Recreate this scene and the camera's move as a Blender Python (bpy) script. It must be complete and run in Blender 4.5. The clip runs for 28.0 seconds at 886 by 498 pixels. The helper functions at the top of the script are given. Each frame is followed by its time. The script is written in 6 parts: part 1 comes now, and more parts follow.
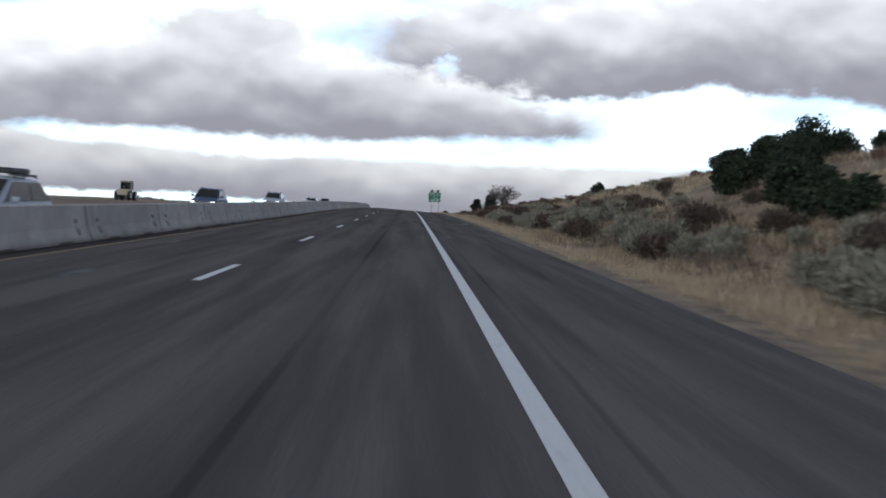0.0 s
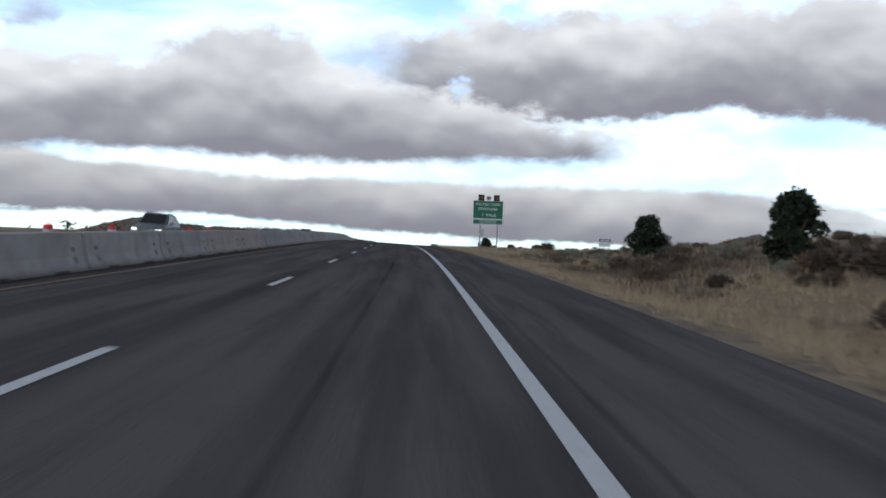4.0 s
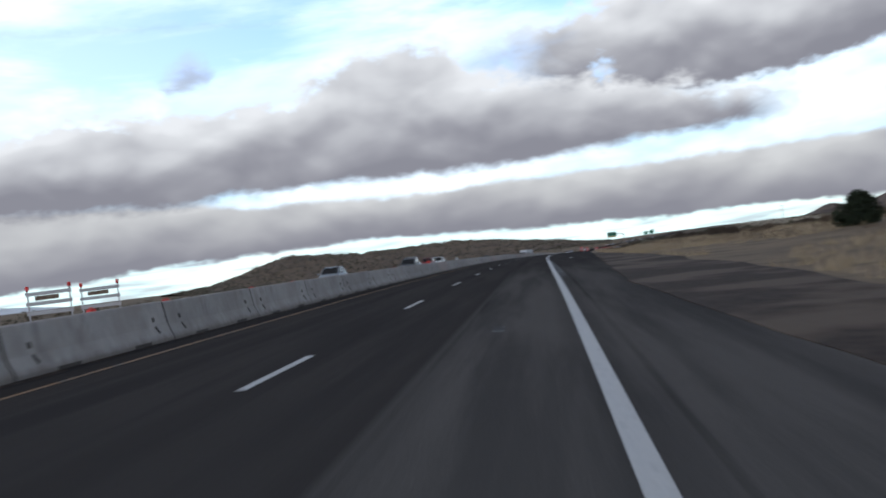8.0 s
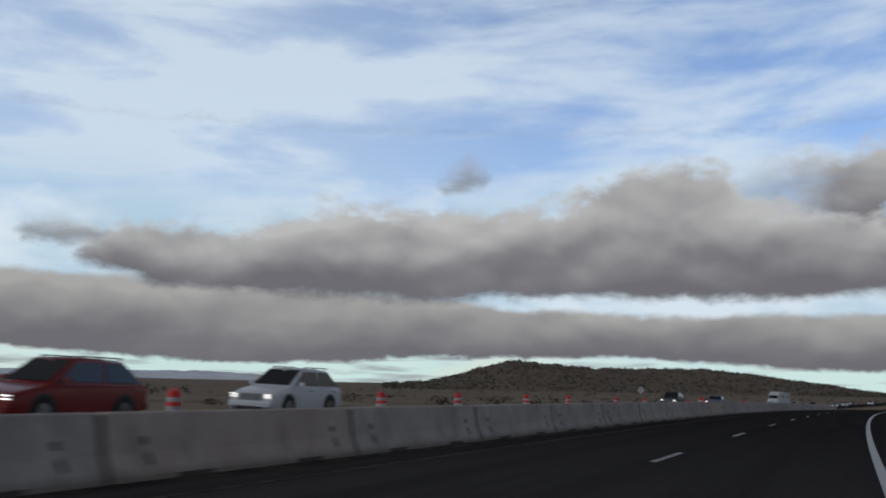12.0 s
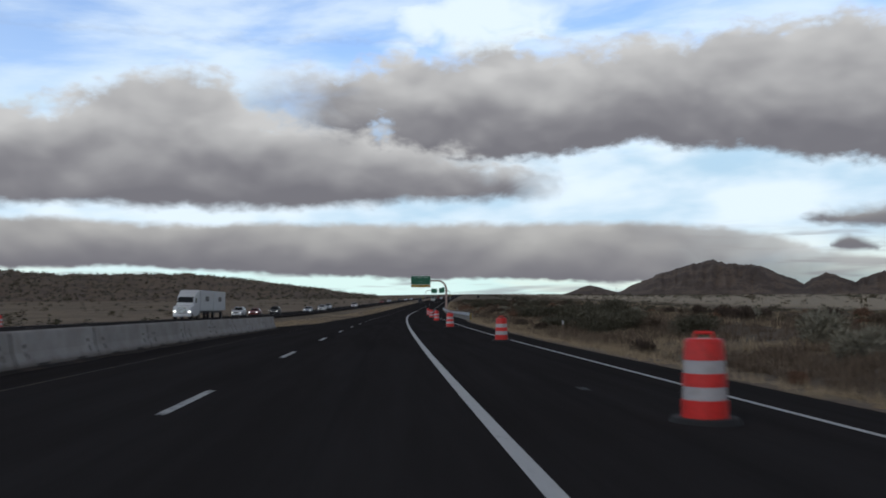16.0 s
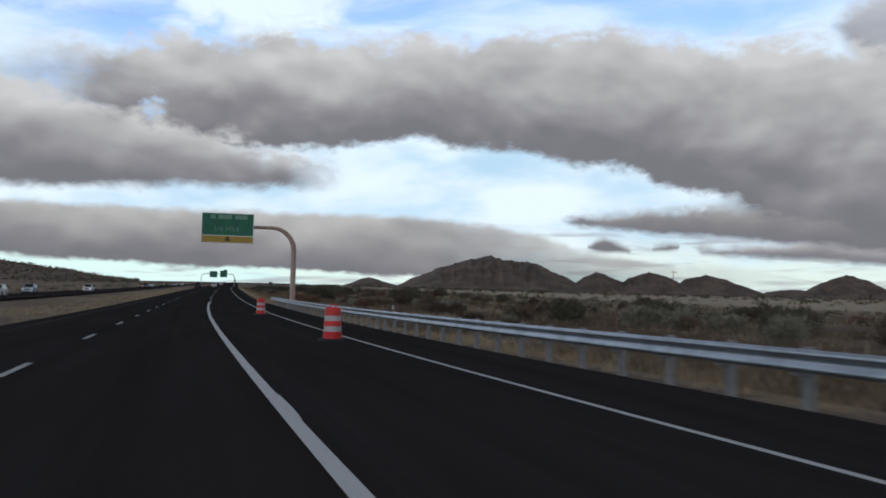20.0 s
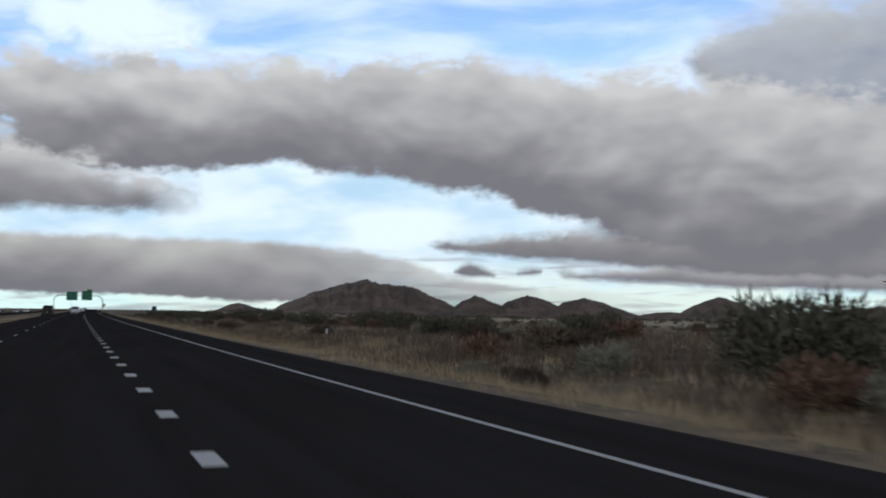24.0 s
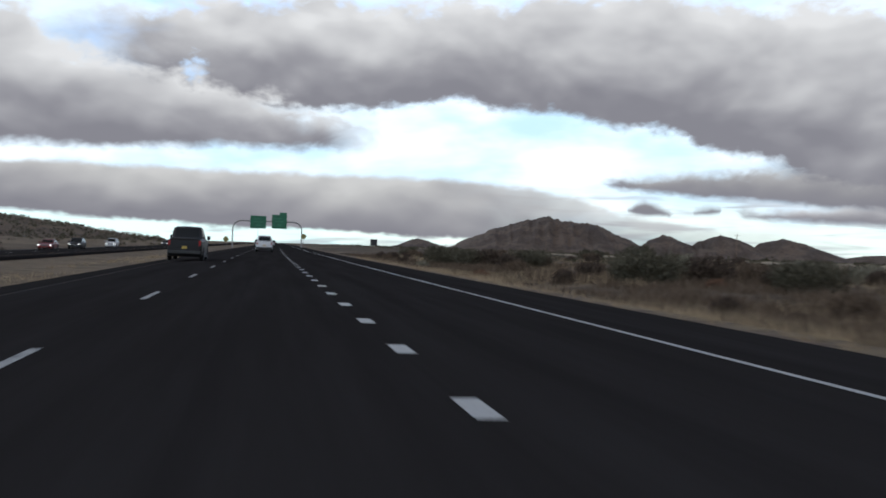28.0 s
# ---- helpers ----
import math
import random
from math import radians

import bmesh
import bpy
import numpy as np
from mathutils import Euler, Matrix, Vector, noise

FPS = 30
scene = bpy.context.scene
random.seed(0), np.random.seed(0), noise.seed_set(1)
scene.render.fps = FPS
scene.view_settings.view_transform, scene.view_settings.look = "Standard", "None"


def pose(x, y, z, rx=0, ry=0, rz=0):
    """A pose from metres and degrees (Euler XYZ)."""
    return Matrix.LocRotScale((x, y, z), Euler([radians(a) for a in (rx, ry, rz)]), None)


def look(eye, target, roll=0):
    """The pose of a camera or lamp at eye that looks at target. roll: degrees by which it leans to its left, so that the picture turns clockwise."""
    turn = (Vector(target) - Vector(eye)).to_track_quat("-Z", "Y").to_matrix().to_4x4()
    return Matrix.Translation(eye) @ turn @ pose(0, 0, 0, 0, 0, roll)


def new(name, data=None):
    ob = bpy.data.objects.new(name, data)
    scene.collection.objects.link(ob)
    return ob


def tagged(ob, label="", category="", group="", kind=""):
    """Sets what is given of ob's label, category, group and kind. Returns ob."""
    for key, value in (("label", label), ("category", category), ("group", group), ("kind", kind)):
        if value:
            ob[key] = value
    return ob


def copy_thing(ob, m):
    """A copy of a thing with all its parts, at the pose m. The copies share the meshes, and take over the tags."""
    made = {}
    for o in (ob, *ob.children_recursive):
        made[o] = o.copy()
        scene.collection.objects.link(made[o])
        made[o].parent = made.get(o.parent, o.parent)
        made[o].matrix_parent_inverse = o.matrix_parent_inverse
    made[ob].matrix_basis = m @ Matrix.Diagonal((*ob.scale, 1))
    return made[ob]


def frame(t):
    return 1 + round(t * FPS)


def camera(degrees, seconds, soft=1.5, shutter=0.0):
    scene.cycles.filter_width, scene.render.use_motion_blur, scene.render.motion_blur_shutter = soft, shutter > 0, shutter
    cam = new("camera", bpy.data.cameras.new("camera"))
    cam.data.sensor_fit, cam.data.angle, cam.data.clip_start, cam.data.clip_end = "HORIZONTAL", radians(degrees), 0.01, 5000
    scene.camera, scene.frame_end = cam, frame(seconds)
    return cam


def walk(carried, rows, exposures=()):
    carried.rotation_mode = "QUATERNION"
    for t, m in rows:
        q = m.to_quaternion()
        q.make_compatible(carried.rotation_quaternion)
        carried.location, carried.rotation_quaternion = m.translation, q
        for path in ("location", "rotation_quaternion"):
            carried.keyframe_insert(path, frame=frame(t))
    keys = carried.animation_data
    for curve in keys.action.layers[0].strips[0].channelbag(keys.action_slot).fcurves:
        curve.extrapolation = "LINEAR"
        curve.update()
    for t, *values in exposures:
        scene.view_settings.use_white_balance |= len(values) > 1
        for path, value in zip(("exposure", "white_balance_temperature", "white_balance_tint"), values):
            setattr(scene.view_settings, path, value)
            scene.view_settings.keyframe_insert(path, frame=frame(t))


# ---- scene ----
# ---- the road's line: metres along it, heading (left positive), grade ----
LINE_S = [-400, 0, 100, 150, 195, 215, 245, 290, 330, 450, 500, 545, 645, 742, 820, 906, 1100, 6000]
LINE_H = [3.48, 3.96, 4.25, 4.57, 5.54, 6.03, 6.7, 7.17, 7.06, 3.53, 2.5, 1.59, 0.44, -1.24, -1.94, -2.08, -2.86, -2.9]
GRADE_S = [-400, 0, 65, 97, 150, 194, 226, 260, 291, 330, 390, 450, 500, 546, 612, 660, 742, 840, 906, 1100, 6000]
GRADE_G = [0.0339, 0.0327, 0.0334, 0.0303, 0.0233, 0.0183, 0.0142, 0.0097, 0.0046, -0.0017, -0.0047, -0.0087, -0.0121, -0.0141, -0.0121, -0.0125, -0.0024, 0.001, 0.0019, 0.0026, 0]
BANK_S = [-400, 60, 200, 320, 450, 560, 640, 740, 900, 6000]
FALL_S = [-400, 20, 120, 210, 275, 330, 465, 500, 570, 640, 6000]      # how far the left shoulder falls away
FALL_F = [0.17, 0.17, 0.25, 0.20, 0.06, 0.08, 0.17, 0.27, 0.45, 0.30, 0.30]
BANK_B = [-0.0247, -0.0328, -0.0504, -0.0157, -0.0312, -0.0439, -0.0134, -0.0065, -0.0076, 0.0002]
EYE = 1.27

_step = 2.0
_s = np.arange(-400, 5200, _step)
_h = np.radians(np.interp(_s, LINE_S, LINE_H))
_x = np.cumsum(-np.sin(_h)) * _step
_y = np.cumsum(np.cos(_h)) * _step
_z = np.cumsum(np.interp(_s, GRADE_S, GRADE_G)) * _step
_x, _y, _z = (a - np.interp(0, _s, a) for a in (_x, _y, _z))


_cols = [list(map(float, c)) for c in (_x, _y, _z, _h, np.interp(_s, BANK_S, BANK_B), np.interp(_s, FALL_S, FALL_F))]


def along(col, s):
    u = max(0.0, min(len(_s) - 1.001, (s + 400.0) / _step))
    k = int(u)
    return col[k] + (col[k + 1] - col[k]) * (u - k)


def heading(s):
    return along(_cols[3], s)


def bank(s):
    return along(_cols[4], s)


def at(s, lat, up=0.0):
    """A point s metres along the road and lat metres right of the right-hand lane line, up metres over the road's tilted plane."""
    h = heading(s)
    near = max(-60, min(60, lat))
    x = along(_cols[0], s) + near * math.cos(h) + lat - near
    y = along(_cols[1], s) + near * math.sin(h)
    fall = along(_cols[5], s) * min(1.0, max(0.0, (-5.7 - lat) / 2.2)) if lat < -5.7 else 0.0
    return Vector((x, y, along(_cols[2], s) + bank(s) * max(-12, min(9, lat)) - fall + up))


def seat(s, lat, up=0.0, turn=0.0):
    """The pose of a thing at that place, its y axis along the road."""
    return Matrix.Translation(at(s, lat, up)) @ Matrix.Rotation(heading(s) + radians(turn), 4, "Z")


# ---- camera: seconds, metres along, metres right of the lane line, yaw, pitch, roll ----
ROWS = [
    (0, -0.07, -0.85, 2.04, -0.95, -2.34),
    (0.5, 16.08, -0.93, 2.24, -1.75, 0.54),
    (1, 32.24, -1, 3.54, -1.31, 0.02),
    (1.5, 48.4, -1.08, 3.16, -1.28, -1.01),
    (2, 64.55, -1.16, 3.06, 0.07, -1.4),
    (2.5, 80.71, -1.11, 2.65, 0.58, -2.09),
    (3, 96.87, -1.06, 2.41, 0.88, -2.12),
    (3.5, 113.07, -1.06, 2.83, 0.5, -2.45),
    (5.5, 177.87, -1.08, 2.27, -0.07, -0.9),
    (6, 194.08, -1.09, 2.92, -0.71, 1.64),
    (6.5, 210.1, -0.86, 2.9, -0.5, 3.15),
    (7, 226.12, -0.62, 3.2, 0.16, 5.51),
    (7.5, 242.64, -0.52, 4.59, 0.33, 5.01),
    (8, 259.16, -0.41, 12.91, 0.63, 7.03),
    (8.5, 275.02, -0.43, 23.15, 0.53, 5.73),
    (9, 290.87, -0.45, 25.99, -0.39, 5.21),
    (9.5, 307.23, -0.65, 28.36, -1.79, 2.61),
    (10, 323.58, -0.84, 31.07, 0.48, -0.1),
    (10.5, 339.06, -0.59, 32.62, 6.55, 0.57),
    (11, 354.54, -0.34, 29.78, 8.66, -0.15),
    (11.5, 370.1, -0.42, 29.42, 8.51, -0.7),
    (13.5, 432.35, -0.73, 16.33, 5.33, -0.7),
    (14, 447.91, -0.8, 14.02, 4.57, 0.72),
    (14.5, 464.4, -1, 11, 3.49, -0.76),
    (15, 480.88, -1.19, 7.2, 3.12, 0.97),
    (15.5, 497.38, -1.2, 2.2, 2.71, -0.73),
    (16, 513.87, -1.2, -1.44, 2.73, 0.25),
    (16.5, 530.36, -1.21, -3.95, 2.74, 1.04),
    (17, 546.85, -1.21, -5.88, 2.52, 0.62),
    (17.5, 563.09, -1.18, -6.97, 2.32, 1.04),
    (18, 579.34, -1.15, -8.84, 2.07, 1.04),
    (18.5, 595.58, -1.12, -9.21, 1.87, 0.66),
    (19, 611.82, -1.08, -10.07, 2.11, 0.27),
    (19.5, 627.88, -1.13, -12.92, 2.13, -0.11),
    (20, 643.94, -1.18, -14.9, 2.36, -1.46),
    (20.5, 660.19, -1.11, -14.79, 2.82, 0.61),
    (22.5, 725.19, -0.83, -14.67, 2.09, -0.88),
    (23, 741.44, -0.76, -15.16, 1.54, -1),
    (23.5, 757.79, -0.82, -18, 1.52, -1.22),
    (24, 774.14, -0.85, -22.8, 4, -0.93),
    (24.5, 790.49, -0.94, -28.09, 6.22, -0.23),
    (25, 806.84, -0.99, -27.9, 4.14, -1.92),
    (25.5, 824.16, -1.01, -23.87, 1.94, -3.5),
    (26, 841.47, -1.04, -19.92, 0.27, -3.13),
    (26.5, 856.72, -1.11, -19.52, -0.11, -2.5),
    (27, 871.97, -1.18, -17.93, 0.07, -1.44),
    (27.5, 889.36, -1.21, -14.88, 0.21, -1.42),
    (28, 906.76, -1.25, -12.61, 0.04, -1.93),
]
cam = camera(49.45, 28.0, soft=1.8, shutter=0.22)


LIFT_T, LIFT = [23.3, 24, 24.7], [0.0, 0.13, 0.0]       # the camera is raised for a moment


def eye_pose(t, s, lat, yaw, pitch, roll):
    e = at(s, lat, EYE + float(np.interp(t, LIFT_T, LIFT)))
    return pose(e.x, e.y, e.z, 90 + pitch, roll, yaw)


EXPOSURES = [(0, 1.18), (1.5, 1.1), (3, 0.95), (6, 0.88), (9.5, 0.9), (10.2, 0.95), (11, -0.08), (11.5, -0.05), (13.5, 0.3), (16, 0.34), (19, 0.38), (20.5, 0.4), (22.5, 0.43), (24, 0.4), (25, 0.32), (26, 0.62), (28, 0.75)]
walk(cam, [(r[0], eye_pose(*r)) for r in ROWS], [(t, stops, float(np.interp(t, [0, 10, 11, 28], [6050, 6050, 6350, 6200])), 10.0) for t, stops in EXPOSURES])

# ---- node helpers ----
def link(tree, a, b):
    tree.links.new(a, b)


def maths(tree, op, a, b=None, c=None, clamp=False):
    n = tree.nodes.new("ShaderNodeMath")
    n.operation, n.use_clamp = op, clamp
    for k, v in enumerate((a, b, c)):
        if v is None:
            continue
        if isinstance(v, (int, float)):
            n.inputs[k].default_value = v
        else:
            link(tree, v, n.inputs[k])
    return n.outputs[0]


def span(tree, v, lo, hi, to_lo=0.0, to_hi=1.0, smooth=True):
    n = tree.nodes.new("ShaderNodeMapRange")
    n.interpolation_type = "SMOOTHSTEP" if smooth else "LINEAR"
    link(tree, v, n.inputs[0])
    for k, x in enumerate((lo, hi, to_lo, to_hi)):
        n.inputs[k + 1].default_value = x
    return n.outputs[0]


def blend(tree, fac, a, b, mode="MIX"):
    n = tree.nodes.new("ShaderNodeMixRGB")
    n.blend_type = mode
    for k, v in enumerate((fac, a, b)):
        if isinstance(v, (int, float)):
            n.inputs[k].default_value = v
        elif isinstance(v, tuple):
            n.inputs[k].default_value = (*v, 1)
        else:
            link(tree, v, n.inputs[k])
    return n.outputs[0]


def speckle(tree, vec, scale, detail=4.0, rough=0.55, warp=0.0):
    n = tree.nodes.new("ShaderNodeTexNoise")
    n.inputs["Scale"].default_value, n.inputs["Detail"].default_value = scale, detail
    n.inputs["Roughness"].default_value, n.inputs["Distortion"].default_value = rough, warp
    if vec is not None:
        link(tree, vec, n.inputs["Vector"])
    return n.outputs[0]


def ramp(tree, fac, stops, curve="LINEAR"):
    n = tree.nodes.new("ShaderNodeValToRGB")
    n.color_ramp.interpolation = curve
    els = n.color_ramp.elements
    while len(els) < len(stops):
        els.new(0.5)
    for e, (p, col) in zip(els, stops):
        e.position = p
        e.color = (col, col, col, 1) if isinstance(col, (int, float)) else (*col, 1)
    link(tree, fac, n.inputs[0])
    return n.outputs[0]


# ---- world: blue sky with thin high cloud, and banks of grey cumulus ----
world = bpy.data.worlds.new("world")
scene.world = world
world.use_nodes = True
nt = world.node_tree
sky = nt.nodes.new("ShaderNodeTexSky")
sky.sky_type, sky.sun_disc = "NISHITA", False
sky.sun_elevation, sky.sun_rotation = radians(38), radians(215)
coord = nt.nodes.new("ShaderNodeTexCoord")
sep = nt.nodes.new("ShaderNodeSeparateXYZ")
link(nt, coord.outputs["Generated"], sep.inputs[0])
dx, dy, dz = sep.outputs
azim = maths(nt, "MULTIPLY", maths(nt, "ARCTAN2", maths(nt, "MULTIPLY", dx, -1.0), dy), 57.2958)
elev = maths(nt, "MULTIPLY", maths(nt, "ARCSINE", dz), 57.2958)
flatv = nt.nodes.new("ShaderNodeCombineXYZ")
link(nt, azim, flatv.inputs[0])
link(nt, maths(nt, "MULTIPLY", elev, 1.7), flatv.inputs[1])
flatv = flatv.outputs[0]
longv = nt.nodes.new("ShaderNodeCombineXYZ")
link(nt, maths(nt, "ADD", maths(nt, "MULTIPLY", azim, 0.5), maths(nt, "MULTIPLY", elev, 0.35)), longv.inputs[0])
link(nt, maths(nt, "MULTIPLY", elev, 2.0), longv.inputs[1])
longv = longv.outputs[0]

lifted = nt.nodes.new("ShaderNodeVectorMath")
link(nt, flatv, lifted.inputs[0])
lifted.inputs[1].default_value = (0.4, 1.9, 0.0)
lifted = lifted.outputs[0]
big = speckle(nt, flatv, 0.13, 3, 0.5, 0.2)
puff = speckle(nt, flatv, 0.34, 3.5, 0.5, 0.5)
roll_low = speckle(nt, flatv, 0.19, 2.5, 0.5, 0.2)
roll_high = speckle(nt, lifted, 0.19, 2.5, 0.5, 0.2)
fine = speckle(nt, flatv, 1.15, 4, 0.55, 0.3)
streak = speckle(nt, longv, 0.13, 7, 0.55, 0.25)
turn = maths(nt, "DIVIDE", maths(nt, "ADD", azim, 60.0), 120.0, clamp=True)


def edge_of(points):
    stops = sorted(((a + 60) / 120, e / 24) for a, e in points)
    return maths(nt, "MULTIPLY", ramp(nt, turn, stops), 24.0)


def centred(v, amount):
    return maths(nt, "MULTIPLY", maths(nt, "SUBTRACT", v, 0.5), amount)


BLUE = blend(nt, 1.0, sky.outputs[0], (0.130, 0.136, 0.155), "MULTIPLY")
veil = maths(nt, "ADD", span(nt, streak, 0.36, 0.64), span(nt, azim, 14, 40, 0, 0.45))
veil = maths(nt, "MULTIPLY", veil, span(nt, elev, 26, 12, 0.75, 1.0), clamp=True)
patch = maths(nt, "SUBTRACT", 1.0, maths(nt, "ADD", maths(nt, "POWER", maths(nt, "DIVIDE", maths(nt, "ADD", azim, 3.6), 6.2), 2.0),
                                         maths(nt, "POWER", maths(nt, "DIVIDE", maths(nt, "SUBTRACT", elev, 16.0), 2.6), 2.0)))
patch = span(nt, maths(nt, "ADD", patch, centred(puff, 2.4)), -0.3, 0.9)
veil = maths(nt, "MAXIMUM", maths(nt, "MULTIPLY", veil, 0.8), patch)
haze = span(nt, maths(nt, "ADD", elev, centred(puff, 6.0)), 13.5, 7.5)
col = blend(nt, maths(nt, "MAXIMUM", veil, haze), BLUE, (0.66, 0.75, 0.81))
cyan = maths(nt, "MULTIPLY", span(nt, maths(nt, "ADD", maths(nt, "MULTIPLY", big, 0.5), maths(nt, "MULTIPLY", streak, 0.5)), 0.42, 0.60), span(nt, elev, 14, 7, 0.0, 0.8))
col = blend(nt, cyan, col, (0.33, 0.51, 0.65))
low = maths(nt, "MULTIPLY", span(nt, elev, 2.6, 0.9), 0.8)
col = blend(nt, low, col, (0.58, 0.76, 0.69))
warm = maths(nt, "MULTIPLY", span(nt, streak, 0.48, 0.60), span(nt, elev, 4.5, 2.0, 0.0, 0.6))
col = blend(nt, warm, col, (0.70, 0.74, 0.64))
# broken strips low over the horizon
strip_v = nt.nodes.new("ShaderNodeCombineXYZ")
link(nt, maths(nt, "MULTIPLY", azim, 0.22), strip_v.inputs[0])
link(nt, maths(nt, "MULTIPLY", elev, 2.4), strip_v.inputs[1])
strips = speckle(nt, strip_v.outputs[0], 0.8, 3, 0.5, 0.3)
strips = maths(nt, "MULTIPLY", span(nt, strips, 0.48, 0.66), span(nt, elev, 4.5, 2.8))
strips = maths(nt, "MULTIPLY", strips, 0.7)
col = blend(nt, strips, col, (0.27, 0.27, 0.29))


relief = maths(nt, "ADD", maths(nt, "MULTIPLY", maths(nt, "SUBTRACT", roll_low, roll_high), 0.85), centred(puff, 0.30))


def bank_of_cloud(col, top, bot, top_amp, bot_amp, dark=(0.150, 0.146, 0.160), mid=(0.262, 0.257, 0.263), light=(0.435, 0.430, 0.420), soft=1.0, strength=1.0, fade=None):
    """A long cloud between two skylines: pale soft tops, grey undersides, billows lit from above."""
    t_edge, b_edge = edge_of(top), edge_of(bot)
    t_e = maths(nt, "ADD", t_edge, maths(nt, "ADD", centred(puff, top_amp * 1.5), centred(fine, top_amp * 0.8)))
    b_e = maths(nt, "ADD", b_edge, maths(nt, "ADD", centred(puff, bot_amp), centred(fine, bot_amp * 0.7)))
    over = maths(nt, "ADD", maths(nt, "DIVIDE", maths(nt, "SUBTRACT", t_e, elev), 1.5 * soft), 0.5)
    under = maths(nt, "ADD", maths(nt, "DIVIDE", maths(nt, "SUBTRACT", elev, b_e), 0.8 * soft), 0.5)
    mask = span(nt, maths(nt, "MINIMUM", over, under), 0.0, 1.0)
    depth = maths(nt, "DIVIDE", maths(nt, "SUBTRACT", elev, b_e), maths(nt, "MAXIMUM", maths(nt, "SUBTRACT", t_edge, b_edge), 0.8))
    depth = maths(nt, "ADD", depth, maths(nt, "ADD", centred(big, 0.55), maths(nt, "ADD", relief, centred(fine, 0.10))))
    shade = ramp(nt, depth, [(0.0, dark), (0.16, dark), (0.50, mid), (0.86, light), (1.0, tuple(x * 1.12 for x in light))], "B_SPLINE")
    if fade:
        mask = maths(nt, "MULTIPLY", mask, span(nt, maths(nt, "ADD", azim, centred(puff, 9.0)), *fade))
    return blend(nt, maths(nt, "MULTIPLY", mask, strength), col, shade)


CLOUD_C = ([(56, 5.6), (48, 5.7), (42, 5.4), (36, 5.3), (27, 4.9), (24, 4.4), (16, 4.1), (7, 4.2), (-2.6, 4.2), (-8.8, 4.2), (-15, 4.1), (-18, 3.8), (-20.3, 3.3), (-23, 2.4), (-26, 1.9), (-34, 1.5), (-48, 1.2)],
           [(54, 1.6), (42, 1.0), (36, 1.0), (29, 1.5), (17, 1.7), (8.7, 1.3), (0, 0.95), (-5, 0.9), (-13, 0.7), (-22, 0.5), (-34, 0.45), (-48, 0.45)])
CLOUD_D = ([(-20.9, 3.3), (-22.2, 4.3), (-22.9, 4.5), (-30, 5.0), (-33, 5.2), (-45, 5.5), (-58, 5.5)],
           [(-20.9, 5.0), (-22.2, 4.1), (-22.9, 3.9), (-25, 3.7), (-31.7, 3.3), (-36.7, 2.9), (-41.6, 2.5), (-58, 2.3)])
CLOUD_LOW = ([(-28.5, 1.8), (-30, 2.6), (-31, 2.8), (-35, 3.2), (-41, 3.2), (-58, 3.0)], [(-28.5, 3.2), (-30, 2.4), (-31, 2.3), (-35, 2.2), (-41, 1.8), (-58, 1.6)])
CLOUD_B = ([(12.8, 10.4), (11.2, 11.9), (9.5, 12.6), (8.5, 13.0), (1.8, 13.6), (-3.6, 14.3), (-8.6, 14.3), (-16.7, 14.7), (-24.5, 15.3), (-27.3, 14.5), (-34.8, 14.0), (-39.8, 13.6), (-47.6, 12.2), (-58, 11.2)],
           [(12.8, 12.6), (11.2, 11.3), (9.5, 10.6), (6.9, 9.2), (1.3, 8.2), (-3, 8.0), (-8.9, 8.2), (-13.2, 9.0), (-16, 8.4), (-20, 8.1), (-25.5, 7.1), (-28.9, 6.1), (-35, 4.3), (-41, 3.0), (-46, 3.3), (-58, 3.6)])
CLOUD_UPPER = ([(-36.6, 14.0), (-37.7, 15.9), (-40, 16.8), (-42.6, 17.6), (-52, 18.2), (-58, 18.6)], [(-36.6, 15.2), (-37.7, 13.8), (-39.1, 12.4), (-44.6, 11.6), (-52, 10.6), (-58, 9.6)])
CLOUD_A = ([(49.7, 5.4), (48.4, 7.2), (47.1, 8.2), (45.9, 8.5), (40, 8.4), (37.4, 9.4), (33.4, 10.2), (27, 10.1), (21, 10.3), (19, 11.6), (16.4, 12.3), (13.2, 13.0), (11.2, 12.3), (10.0, 11), (6.5, 9.9), (3.2, 9.5), (0.3, 9.0), (-2.8, 8.2), (-6.8, 7.6), (-8.4, 7.3), (-9.6, 5.6)],
           [(49.7, 7.2), (48.4, 6.4), (45.7, 5.7), (44.0, 5.2), (35, 5.0), (27, 4.8), (24, 5.2), (16, 5.2), (12.6, 5.1), (4.3, 5.2), (0.8, 5.7), (-2.7, 5.6), (-6.8, 5.7), (-8.4, 5.8), (-9.6, 7.2)])
CLOUD_WISP = ([(52.6, 7.0), (51.6, 7.9), (49.6, 8.5), (47.7, 8.3), (46.8, 7.4)], [(52.6, 8.3), (51.6, 7.5), (49.6, 7.2), (47.7, 7.5), (46.8, 8.3)])
CLOUD_TUFT = ([(29.0, 10.2), (27.8, 11.8), (26.4, 13.0), (25.2, 12.6), (24.2, 10.8)], [(29.0, 12.4), (27.8, 11.3), (26.4, 11.6), (25.2, 12.0), (24.2, 13.4)])
